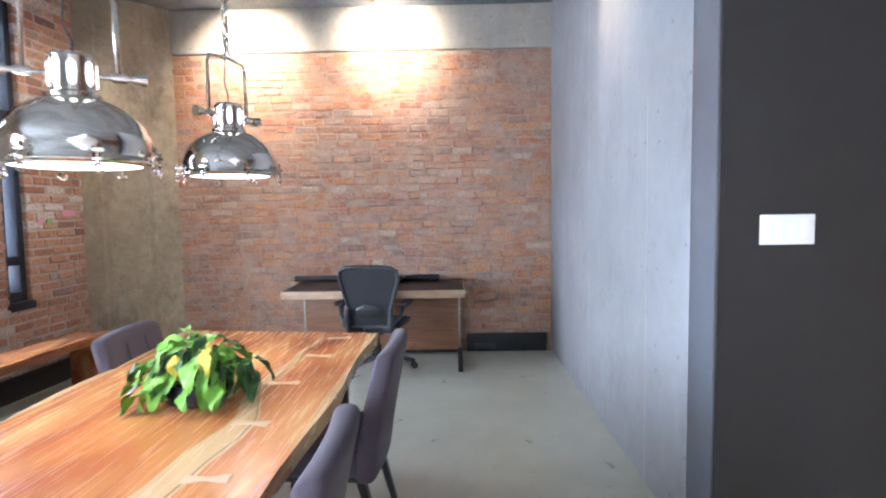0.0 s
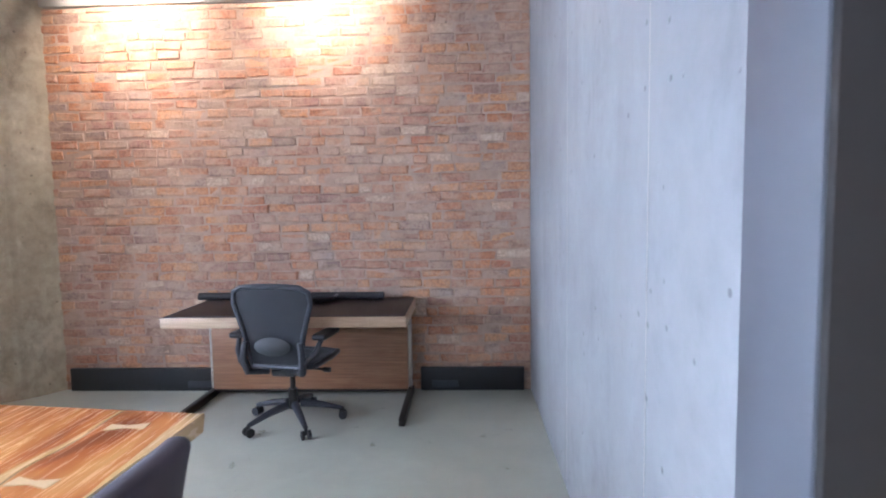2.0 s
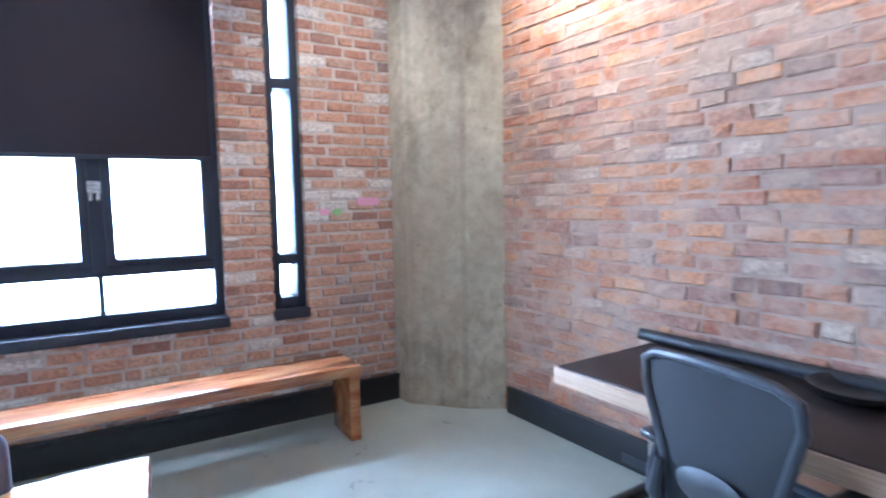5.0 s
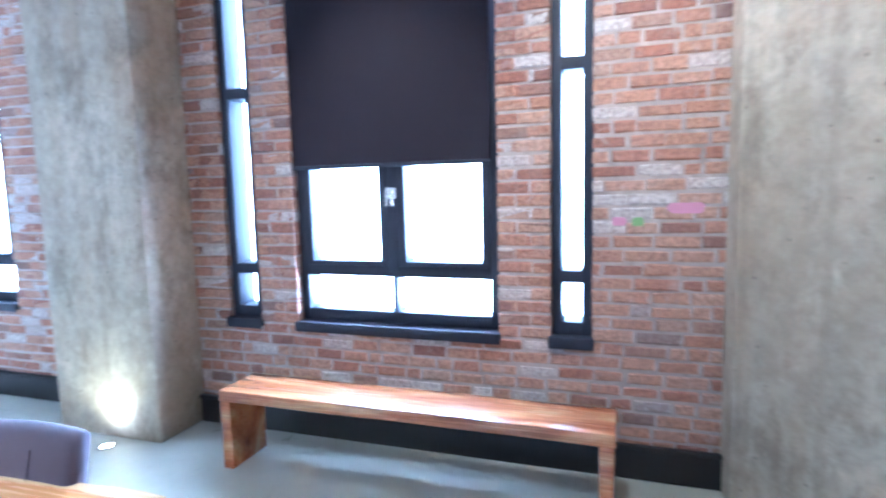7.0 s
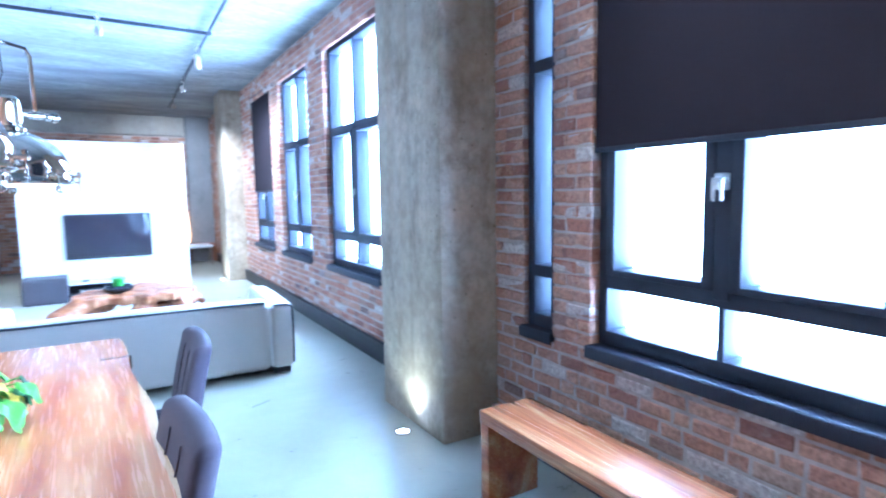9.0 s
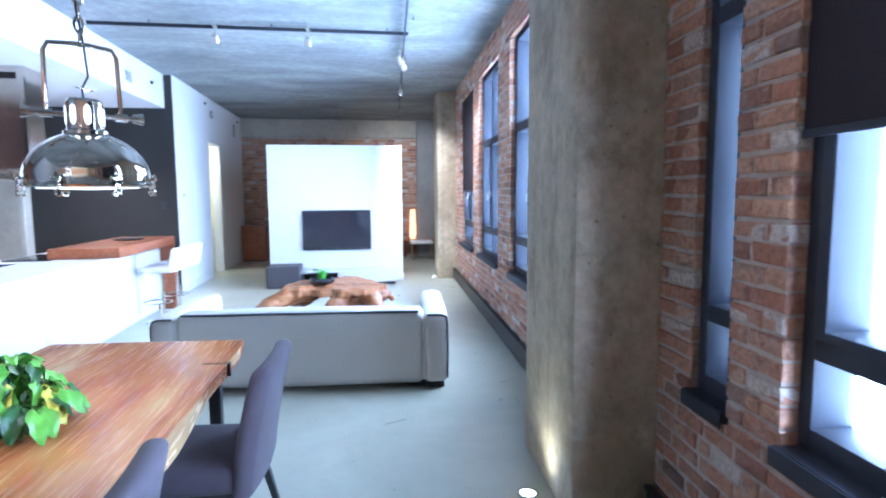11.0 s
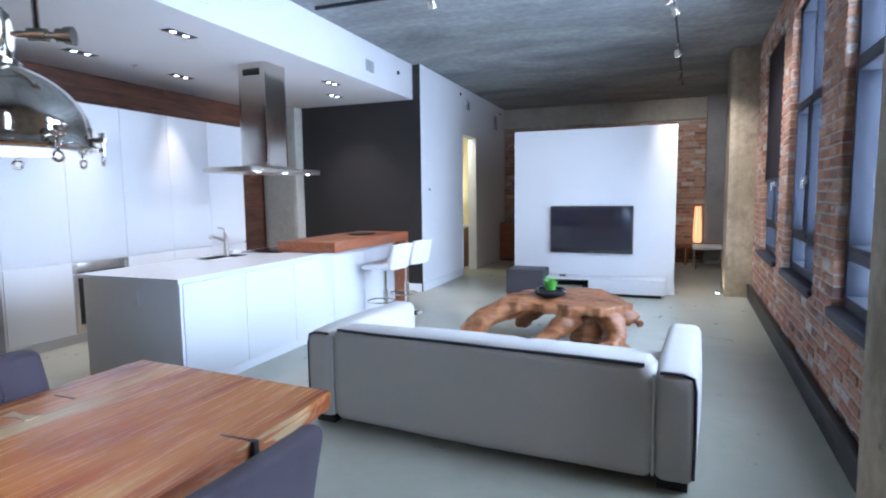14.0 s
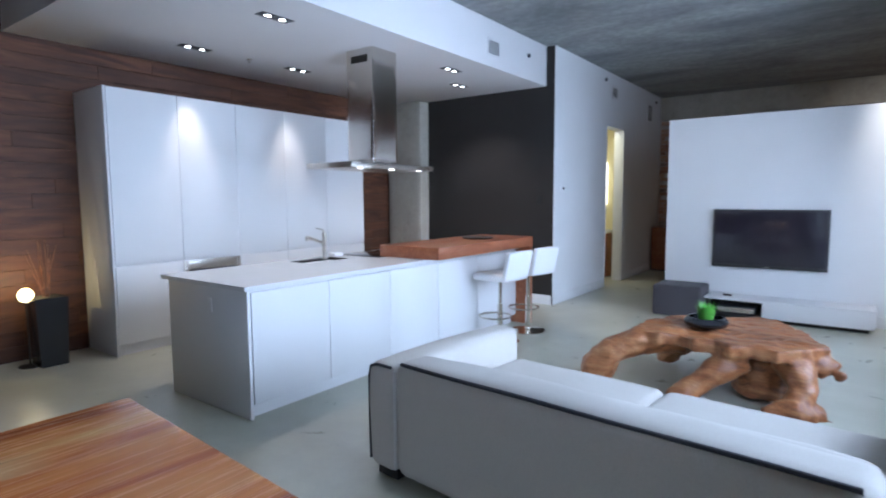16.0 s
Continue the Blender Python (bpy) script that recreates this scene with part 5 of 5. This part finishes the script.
for x, y, ax, ay, az in TRACK:
    way = (Vector((ax, ay, az)) - Vector((x, y, 3.30))).normalized()
    spot_head(tuple(Vector((x, y, 3.30)) - way * 0.05), (ax, ay, az))
for place, aim, watts, cone in SPOTS:
    way = (Vector(aim) - Vector(place)).normalized()
    spot_head(tuple(Vector(place) - way * 0.05), aim)
bm = tube(bmesh.new(), [(-1.9, 4.55, 3.478), (0.5, 4.55, 3.478), (1.15, 4.55, 3.478), (1.15, 2.8, 3.478)], 0.017, 4)
tube(bm, [(-1.64, 4.53, 3.478), (-1.60, 3.8, 3.478), (-1.72, 2.2, 3.478)], 0.017, 4)
finish("track_rail_study", bm, BLACK_FRAME)
tagged(bpy.data.objects["track_rail_study"], "black ceiling track rail over the desk", "track rail")


# ---- kitchen ----
def island():
    k = root("kitchen_island", pose(1.275, -0.93, 0), "long white kitchen island with a quartz top", "kitchen island")
    length, depth = 3.66, 1.02
    finish("plinth", boxed((0.05, -length + 0.03, 0.0), (depth - 0.05, -0.002, 0.09)), WHITE_LACQUER, k)
    finish("end_panel", boxed((0.0, -0.025, 0.0), (depth, 0.0, 0.889), 0.002), WHITE_LACQUER, k)
    finish("carcass", boxed((0.022, -length + 0.01, 0.09), (depth, -0.026, 0.888)), WHITE_LACQUER, k)
    cuts = [-0.03, -0.72, -1.42, -2.12, -2.82, -length]
    for a, b in zip(cuts, cuts[1:]):
        finish("front", boxed((0.0, b + 0.003, 0.10), (0.0215, a - 0.003, 0.872), 0.002), WHITE_LACQUER, k)
    top = bmesh.new()
    sx0, sx1, sy0, sy1 = 0.70, 0.98, -1.62, -1.10
    for lo, hi in (((-0.02, sy1, 0.89), (depth + 0.05, 0.03, 0.92)), ((-0.02, sy0, 0.89), (sx0, sy1, 0.92)), ((sx1, sy0, 0.89), (depth + 0.05, sy1, 0.92)), ((-0.02, -length, 0.89), (depth + 0.05, sy0, 0.92))):
        box(top, lo, hi)
    finish("worktop", top, WHITE_STONE, k, smooth=0)
    sink = bmesh.new()
    box(sink, (sx0, sy0, 0.74), (sx1, sy1, 0.745))
    for lo, hi in (((sx0, sy0, 0.745), (sx0 + 0.004, sy1, 0.916)), ((sx1 - 0.004, sy0, 0.745), (sx1, sy1, 0.916)), ((sx0 + 0.004, sy0, 0.745), (sx1 - 0.004, sy0 + 0.004, 0.916)), ((sx0 + 0.004, sy1 - 0.004, 0.745), (sx1 - 0.004, sy1, 0.916))):
        box(sink, lo, hi)
    finish("sink", sink, DARK_METAL, k)
    finish("hob", boxed((0.50, -2.55, 0.9205), (1.0, -1.80, 0.926), 0.002), OVEN_GLASS, k, label="black glass hob")
    outlet = finish("outlet", boxed((0.42, 0.0005, 0.70), (0.47, 0.006, 0.80), 0.002), WHITE_PLASTIC, k)
    return k


island()
tap = root("kitchen_tap", pose(2.12, -2.36, 0.92), "brushed steel single-lever kitchen tap on the island", "tap")
bm = rod(bmesh.new(), (0, 0, 0), (0, 0, 0.012), 0.032, seg=20)
rod(bm, (0, 0, 0.01), (0, 0, 0.255), 0.021, seg=20)
tube(bm, [(0, 0, 0.15), (0.0, 0.09, 0.185), (0.0, 0.21, 0.222)], 0.014, 10)
rod(bm, (0.0, 0.205, 0.19), (0, 0.21, 0.228), 0.015)
tube(bm, [(0, 0, 0.262), (0, 0.03, 0.285), (0, 0.10, 0.30)], 0.007, 8)
finish("spout", bm, STEEL, tap)
cup = root("soap_dish", pose(2.25, -2.62, 0.92), "small white dish by the tap", "dish")
finish("dish", boxed((-0.05, -0.06, 0), (0.05, 0.06, 0.035), 0.008), WHITE_PLASTIC, cup)

bar = root("breakfast_bar", pose(1.10, -2.82, 0), "thick red-brown wooden breakfast bar with a waterfall leg", "bar counter")
finish("top", boxed((0.0, -1.86, 0.9265), (0.73, 0.0, 1.04), 0.004), BAR_WOOD, bar)
finish("leg", boxed((0.002, -1.858, 0.0), (0.728, -1.78, 0.926), 0.004), BAR_WOOD, bar)
tray = root("bar_tray", pose(1.47, -4.05, 1.04), "flat dark tray on the breakfast bar", "tray")
finish("dish", lathe(bmesh.new(), [(0.16, 0.0), (0.19, 0.018), (0.183, 0.018), (0.155, 0.006), (0.0, 0.006)], 28), BLACK_PLASTIC, tray)


def bar_stool():
    s = root("bar_stool", pose(0, 0, 0), "white bar stool with a low back on a chrome pedestal", "bar stool", "stools at the breakfast bar")
    finish("base", lathe(bmesh.new(), [(0.20, 0.0), (0.20, 0.008), (0.12, 0.018), (0.035, 0.03), (0.03, 0.05)], 36), CHROME, s, smooth=50)
    bm = rod(bmesh.new(), (0, 0, 0.03), (0, 0, 0.40), 0.029, seg=20)
    rod(bm, (0, 0, 0.40), (0, 0, 0.66), 0.019, seg=20)
    finish("pedestal", bm, CHROME, s)
    bm = tube(bmesh.new(), [(0.17 * math.cos(a) + 0.06, 0.17 * math.sin(a), 0.26) for a in [2 * math.pi * q / 24 for q in range(24)]], 0.009, 8, True)
    finish("footrest", bm, CHROME, s)
    finish("seat", cushion(bmesh.new(), (-0.20, -0.20, 0.655), (0.21, 0.20, 0.725), 0.025, 0.004), WHITE_PLASTIC, s, smooth=60)
    bm = cushion(bmesh.new(), (-0.03, -0.20, 0.0), (0.03, 0.20, 0.30), 0.022, 0.004)
    for v in bm.verts:
        v.co.x -= 0.22 * v.co.z + 0.19 - 0.2 * v.co.y * v.co.y
        v.co.z += 0.66
    finish("back", bm, WHITE_PLASTIC, s, smooth=60)
    return s


stool = bar_stool()
stool.matrix_basis = pose(0.98, -3.72, 0, 0, 0, -6)
copy_thing(stool, pose(0.96, -4.30, 0, 0, 0, -10))

hood = root("range_hood", pose(2.15, -3.08, 1.79), "stainless steel island range hood with a square chimney", "range hood")
bm = bmesh.new()
box(bm, (-0.32, -0.62, 0.0), (0.32, 0.62, 0.055), 0.003)
finish("canopy", bm, STEEL, hood)
bm = bmesh.new()
box(bm, (-0.18, -0.18, 0.056), (0.18, 0.18, 1.208), 0.003)
bmesh.ops.subdivide_edges(bm, edges=[e for e in bm.edges if e.calc_length() > 0.2], cuts=9, use_grid_fill=True)
for v in bm.verts:
    dent = 0.0018 * noise.noise(Vector((v.co.x * 7, v.co.y * 7, v.co.z * 3)))
    v.co.x += dent if abs(v.co.x) > 0.179 else 0
    v.co.y += dent if abs(v.co.y) > 0.179 else 0
finish("chimney", bm, HOOD_STEEL, hood)
finish("vent", boxed((-0.11, 0.182, 1.07), (0.11, 0.185, 1.14), 0.001), DARK_METAL, hood)
for x, y in ((-0.26, -0.45), (-0.26, 0.0), (-0.26, 0.45)):
    finish("lamp", lathe(bmesh.new(), [(0.032, -0.002), (0.0, -0.004)], 16, (x, y, 0)), SPOT_LENS, hood, label="small bright lamp")


def tall_cabinets():
    c = root("tall_cabinets", pose(3.62, -1.09, 0), "tall white handleless kitchen cabinets", "cabinets")
    depth, length, high = 0.64, 3.33, 2.54
    finish("plinth", boxed((0.05, -length, 0.0), (depth, -0.0215, 0.10)), WHITE_LACQUER, c)
    finish("side", boxed((0.0, -0.021, 0.0), (depth, 0.0, high), 0.002), WHITE_LACQUER, c)
    finish("carcass", boxed((0.024, -length, 0.10), (depth, -0.022, high - 0.002)), WHITE_LACQUER, c)
    cuts = [-0.024, -0.69, -1.35, -2.01, -2.66, -length]
    for k, (a, b) in enumerate(zip(cuts, cuts[1:])):
        finish("upper_door", boxed((0.0, b + 0.0025, 0.882), (0.023, a - 0.0025, high - 0.004), 0.0015), WHITE_LACQUER, c)
        if k == 1:
            continue
        finish("lower_door", boxed((0.0, b + 0.0025, 0.115), (0.023, a - 0.0025, 0.862), 0.0015), WHITE_LACQUER, c)
    # the built-in oven
    a, b = cuts[1], cuts[2]
    bm = bmesh.new()
    box(bm, (-0.004, b + 0.004, 0.115), (0.022, b + 0.05, 0.862), 0.002)
    box(bm, (-0.004, a - 0.05, 0.115), (0.022, a - 0.004, 0.862), 0.002)
    box(bm, (-0.0035, b + 0.05, 0.76), (0.022, a - 0.05, 0.862), 0.002)
    box(bm, (-0.0035, b + 0.05, 0.115), (0.022, a - 0.05, 0.20), 0.002)
    rod(bm, (-0.045, b + 0.06, 0.73), (-0.045, a - 0.06, 0.73), 0.009)
    rod(bm, (-0.045, b + 0.08, 0.73), (0.0, b + 0.08, 0.73), 0.006)
    rod(bm, (-0.045, a - 0.08, 0.73), (0.0, a - 0.08, 0.73), 0.006)
    finish("oven_frame", bm, STEEL, c)
    finish("oven_glass", boxed((0.002, b + 0.051, 0.201), (0.02, a - 0.051, 0.759)), OVEN_GLASS, c)
    return c


tall_cabinets()
planter = root("tall_planter", pose(3.92, -0.64, 0), "tall square black planter with dry twigs by the plank wall", "planter")
bm = bmesh.new()
prism(bm, [(-0.13, -0.13), (0.13, -0.13), (0.13, 0.13), (-0.13, 0.13)], 0, 0.62)
for v in bm.verts:
    k = 0.82 + 0.18 * v.co.z / 0.62
    v.co.x, v.co.y = v.co.x * k, v.co.y * k
finish("body", bm, POT_GLAZE, planter)
finish("soil", boxed((-0.115, -0.115, 0.6205), (0.115, 0.115, 0.626)), SOIL, planter)
rng = random.Random(21)
bm = bmesh.new()
for k in range(16):
    a = rng.uniform(0, 6.283)
    r, h = rng.uniform(0.04, 0.16), rng.uniform(0.25, 0.55)
    tube(bm, [(0.02 * math.cos(a), 0.02 * math.sin(a), 0.62), (r * 0.5 * math.cos(a + 0.3), r * 0.5 * math.sin(a + 0.3), 0.62 + h * 0.5), (r * math.cos(a), r * math.sin(a), 0.62 + h)], [0.004, 0.003, 0.0015], 5)
finish("twig", bm, ROOT_WOOD, planter)
globe = root("globe_lamp", pose(3.98, -0.50, 0), "slim floor lamp with a small glowing globe by the planter", "floor lamp")
bm = lathe(bmesh.new(), [(0.09, 0.0), (0.09, 0.01), (0.012, 0.02)], 24)
rod(bm, (0, 0, 0.015), (0, 0, 0.59), 0.008)
finish("stand", bm, DARK_METAL, globe)
finish("bulb", lathe(bmesh.new(), [(0.0, 0.585)] + [(0.062 * math.sin(a), 0.65 - 0.062 * math.cos(a)) for a in [radians(20 * q) for q in range(1, 9)]] + [(0.0, 0.712)], 20), BULB, globe, smooth=60)


def downlight(x, y, turn):
    d = root("recessed_downlight", pose(x, y, 3.0, 0, 0, turn), "twin recessed downlight in a dark rectangular trim", "downlight", "kitchen downlights")
    finish("trim", boxed((-0.16, -0.055, -0.005), (0.16, 0.055, -0.0005), 0.001), GRAPHITE, d)
    for s in (-1, 1):
        finish("lens", lathe(bmesh.new(), [(0.028, -0.0055), (0.0, -0.008)], 20, (0.072 * s, 0, 0)), SPOT_LENS, d, label="bright lens")


for x, y in DOWN:
    downlight(x, y, 90)
sprinkler = root("ceiling_sprinkler", pose(3.39, -2.49, 3.0), "small metal ceiling sprinkler", "sprinkler")
finish("head", lathe(bmesh.new(), [(0.035, -0.001), (0.03, -0.008), (0.01, -0.012), (0.008, -0.03), (0.02, -0.034), (0.0, -0.036)], 16), STEEL, sprinkler)


def wall_vent(m, w, h):
    g = root("wall_vent", m, "grey louvred air vent grille", "vent", "air vents")
    bm = bmesh.new()
    for lo, hi in (((0, -w, -h), (0.008, -w + 0.02, h)), ((0, w - 0.02, -h), (0.008, w, h)), ((0, -w + 0.02, -h), (0.008, w - 0.02, -h + 0.02)), ((0, -w + 0.02, h - 0.02), (0.008, w - 0.02, h))):
        box(bm, lo, hi, 0.001)
    slats = int(2 * h / 0.024)
    for q in range(1, slats):
        z = -h + 2 * h * q / slats
        box(bm, (0.0012, -w + 0.02, z - 0.005), (0.007, w - 0.02, z + 0.003))
    finish("grille", bm, GRAPHITE if w < 0.1 else SOFFIT_PAINT, g)
    finish("back", box(bmesh.new(), (0.0003, -w + 0.02, -h + 0.02), (0.001, w - 0.02, h - 0.02)), GRAPHITE, g)


wall_vent(pose(1.509, -4.45, 3.22, 0, 0, 180), 0.14, 0.10)
wall_vent(pose(1.509, -1.50, 3.24, 0, 0, 180), 0.14, 0.10)
wall_vent(WHITE @ pose(0.0005, 8.14, 3.23), 0.13, 0.10)
wall_vent(WHITE @ pose(0.0005, 10.12, 3.13), 0.15, 0.17)
for v, z in ((6.10, 1.62), ):
    t = root("thermostat", WHITE @ pose(0.0, v, z), "small grey thermostat on the white wall", "thermostat")
    finish("case", box(bmesh.new(), (0.0, -0.05, -0.04), (0.022, 0.05, 0.04), 0.005), WHITE_PLASTIC, t)
    finish("display", box(bmesh.new(), (0.0222, -0.03, -0.02), (0.023, 0.03, 0.02)), GRAPHITE, t)
black_switch = root("wall_switch", pose(1.60, -5.829, 1.46), "black switch plate on the charcoal wall", "light switch")
finish("plate", boxed((-0.04, 0.0, -0.06), (0.04, 0.007, 0.06), 0.003), BLACK_PLASTIC, black_switch)
finish("rocker", boxed((-0.017, 0.007, -0.033), (0.017, 0.010, 0.033), 0.0015), BLACK_PLASTIC, black_switch)
for v, z in ((5.3, 3.30), (7.7, 3.38), (10.5, 3.38)):
    s = root("smoke_detector", (WHITE if v > 5.8 else pose(1.51, 0, 0, 0, 0, 180)) @ pose(0.0, v, z), "tiny white sensor on the wall", "sensor", "wall sensors")
    bm = lathe(bmesh.new(), [(0.028, 0.0), (0.026, 0.018), (0.012, 0.03), (0.0, 0.03)], 16)
    for q in bm.verts:
        q.co = Vector((q.co.z, q.co.x, q.co.y))
    finish("case", bm, GRAPHITE, s)


# ---- planks and bricks ----
def plank_wall():
    rng = random.Random(5)
    back = bpy.data.objects["wall_kitchen_back"]
    shapes = {}
    y_end, y_start = 1.622, -6.2
    row = 0
    z = 0.0
    while z < 3.5:
        h = min(0.142, TOP - 0.01 - z)
        y = y_start - rng.uniform(0, 1.4)
        while y < y_end:
            size = rng.choice((1.2, 1.5, 1.8))
            a, b = max(y, y_start), min(y + size, y_end)
            y += size
            if b - a < 0.05:
                continue
            key = (round(b - a, 2), round(h, 3))
            if key not in shapes:
                bm = boxed((-0.016, -(b - a) / 2 + 0.001, 0.001), (0.0, (b - a) / 2 - 0.001, h - 0.001), 0.002, 1)
                data = bpy.data.meshes.new("plank")
                bm.to_mesh(data)
                bm.free()
                data.materials.append(PLANK)
                shapes[key] = data
            ob = new("plank", shapes[key])
            ob.parent = back
            ob.matrix_basis = pose(4.2745 - rng.uniform(0, 0.003), (a + b) / 2, z)
        z += 0.142
        row += 1


plank_wall()


def brick_shape(rng, w, h, d, rough):
    """One worn brick: its face toward +u, chamfered and a little crooked. Returns verts and faces."""
    c = min(0.007, h * 0.2)
    verts = []
    for u, inset in ((-d, 0.0), (-c, 0.0), (0.0, c)):
        for v, z in ((0, 0), (w, 0), (w, h), (0, h)):
            vv = v + (inset if v == 0 else -inset) + rng.uniform(-rough, rough)
            zz = z + (inset if z == 0 else -inset) + rng.uniform(-rough, rough)
            verts.append((u + (rng.uniform(-rough, rough) if u > -d else 0), vv, zz))
    faces = []
    for k in (0, 4):
        for q in range(4):
            faces.append((k + q, k + (q + 1) % 4, k + 4 + (q + 1) % 4, k + 4 + q))
    faces.append((8, 9, 10, 11))
    return verts, faces


def lay(rng, v_range, z_range, holes, course=0.076, length=0.215, joint=0.011, wild=0.0):
    """Running bond with odd headers; bricks are cut at the openings. Yields v, z, width, height, beside an opening."""
    z, row = z_range[0], 0
    while z < z_range[1] - 0.02:
        h = min(course, z_range[1] - z)
        gaps = sorted((a, b) for a, b, c, d in holes if c < z + h * 0.5 < d)
        runs, v = [], v_range[0]
        for a, b in gaps:
            if a > v:
                runs.append((v, a, v > v_range[0], True))
            v = b
        if v < v_range[1]:
            runs.append((v, v_range[1], v > v_range[0], False))
        for a, b, hole_a, hole_b in runs:
            v = a
            first = True
            while v < b - 0.015:
                header = rng.random() < 0.16
                w = (0.115 if header else length) * rng.uniform(0.80, 1.12)
                if first and row % 2:
                    w *= 0.55
                if b - a < 0.5:
                    w = (b - a) * (rng.uniform(0.60, 0.70) if (row % 2) == first else rng.uniform(0.34, 0.42))
                if b - (v + w) < 0.06:
                    w = b - v
                gap = joint * rng.uniform(0.6, 1.3)
                drift = 0.011 * noise.noise((v * 1.1, z * 1.7, 3.0)) if 0.02 < z < z_range[1] - 0.12 else 0.0
                yield v, z + drift + (rng.uniform(-wild, wild) if drift else 0.0), w - (0 if v + w >= b - 1e-6 else gap), h - joint * rng.uniform(0.7, 1.25), (first and hole_a) or (v + w >= b - 1e-6 and hole_b)
                v += w
                first = False
        z += course
        row += 1


def brick_face(wall, v_range, z_range, holes, mat, seed, single, shift=0.0, rough=0.0022, proud=0.004, joint=0.011, wild=0.0):
    """Bricks over a wall's mortar: those inside the stretch "single" are objects of their own (at most 300), the rest are one part."""
    rng = random.Random(seed)
    shapes, joined, tones, made = {}, ([], []), [], 0
    for v, z, w, h, beside in lay(rng, v_range, z_range, holes, joint=joint, wild=wild):
        depth = 0.10 if beside else 0.03
        out = shift + rng.uniform(-proud, proud)
        if (made < 300 and single and single[0] < v + w / 2 < single[1] and single[2] < z + h / 2 < single[3]):
            made += 1
            key = (round(w, 2), round(h * 400) / 400, depth)
            if key not in shapes:
                verts, faces = brick_shape(rng, key[0], key[1], depth, rough)
                data = bpy.data.meshes.new("brick")
                data.from_pydata(verts, [], faces)
                data.materials.append(mat)
                shapes[key] = data
            ob = new("brick", shapes[key])
            ob.parent = wall
            ob.matrix_basis = pose(out, v, z)
        else:
            verts, faces = brick_shape(rng, w, h, depth, rough)
            base = len(joined[0])
            joined[0].extend((u + out, a + v, b + z) for u, a, b in verts)
            joined[1].extend(tuple(i + base for i in f) for f in faces)
            tones.extend([rng.random()] * len(faces))
    if joined[0]:
        data = bpy.data.meshes.new("brickwork")
        data.from_pydata(joined[0], [], joined[1])
        data.materials.append(mat)
        data.attributes.new("tone", "FLOAT", "FACE").data.foreach_set("value", tones)
        ob = tagged(new("brickwork", data), kind="stuff")
        ob.parent = wall


WEST_HOLES = [(a, b, SILL - 0.045, HEAD) for a, b in (*NARROW, *WIDE)]


def paint_daub(v, z, w, h, mat, label, seed):
    """A dab of paint left on one brick, uneven at its rim."""
    rng = random.Random(seed)
    rim = []
    for k in range(14):
        a = 2 * math.pi * k / 14
        c, s = math.cos(a), math.sin(a)
        r = 1 / max(abs(c), abs(s)) * rng.uniform(0.90, 1.0)
        rim.append((w / 2 * r * c, h / 2 * r * s))
    bm = prism(bmesh.new(), rim, 0, 0.0078)
    finish("paint_daub", bm, mat, wall_west, Matrix(((0, 0, 1, 0.004), (1, 0, 0, v), (0, 1, 0, z), (0, 0, 0, 1))), label)


paint_daub(4.53, 1.500, 0.185, 0.058, PINK, "dab of pink paint", 1)
paint_daub(4.20, 1.432, 0.075, 0.048, PINK, "dab of pink paint", 2)
paint_daub(4.295, 1.430, 0.062, 0.048, GREEN_PAINT, "dab of green paint", 3)
brick_face(wall_west, (1.30, 4.80), (0.0, TOP - 0.002), WEST_HOLES, BRICK_WEST, 1, (1.3, 4.8, 0.3, 2.2), 0.007, rough=0.004, proud=0.0028, joint=0.016)
brick_face(wall_west, (-6.78, 0.45), (0.0, TOP - 0.002), WEST_HOLES, BRICK_WEST, 2, None, 0.007, rough=0.004, proud=0.0028, joint=0.016)
brick_face(wall_west, (-10.72, -7.5), (0.0, TOP - 0.002), [], BRICK_WEST, 3, None, 0.014)
brick_face(wall_north, (-2.10, 1.742), (0.0, 3.078), [], BRICK_END, 4, (-1.3, 1.1, 0.7, 2.1), 0.006, rough=0.0065, proud=0.0045, joint=0.012, wild=0.005)
brick_face(wall_south, (-1.38, 3.02), (0.0, 3.058), [], BRICK_WEST, 5, None, 0.012)
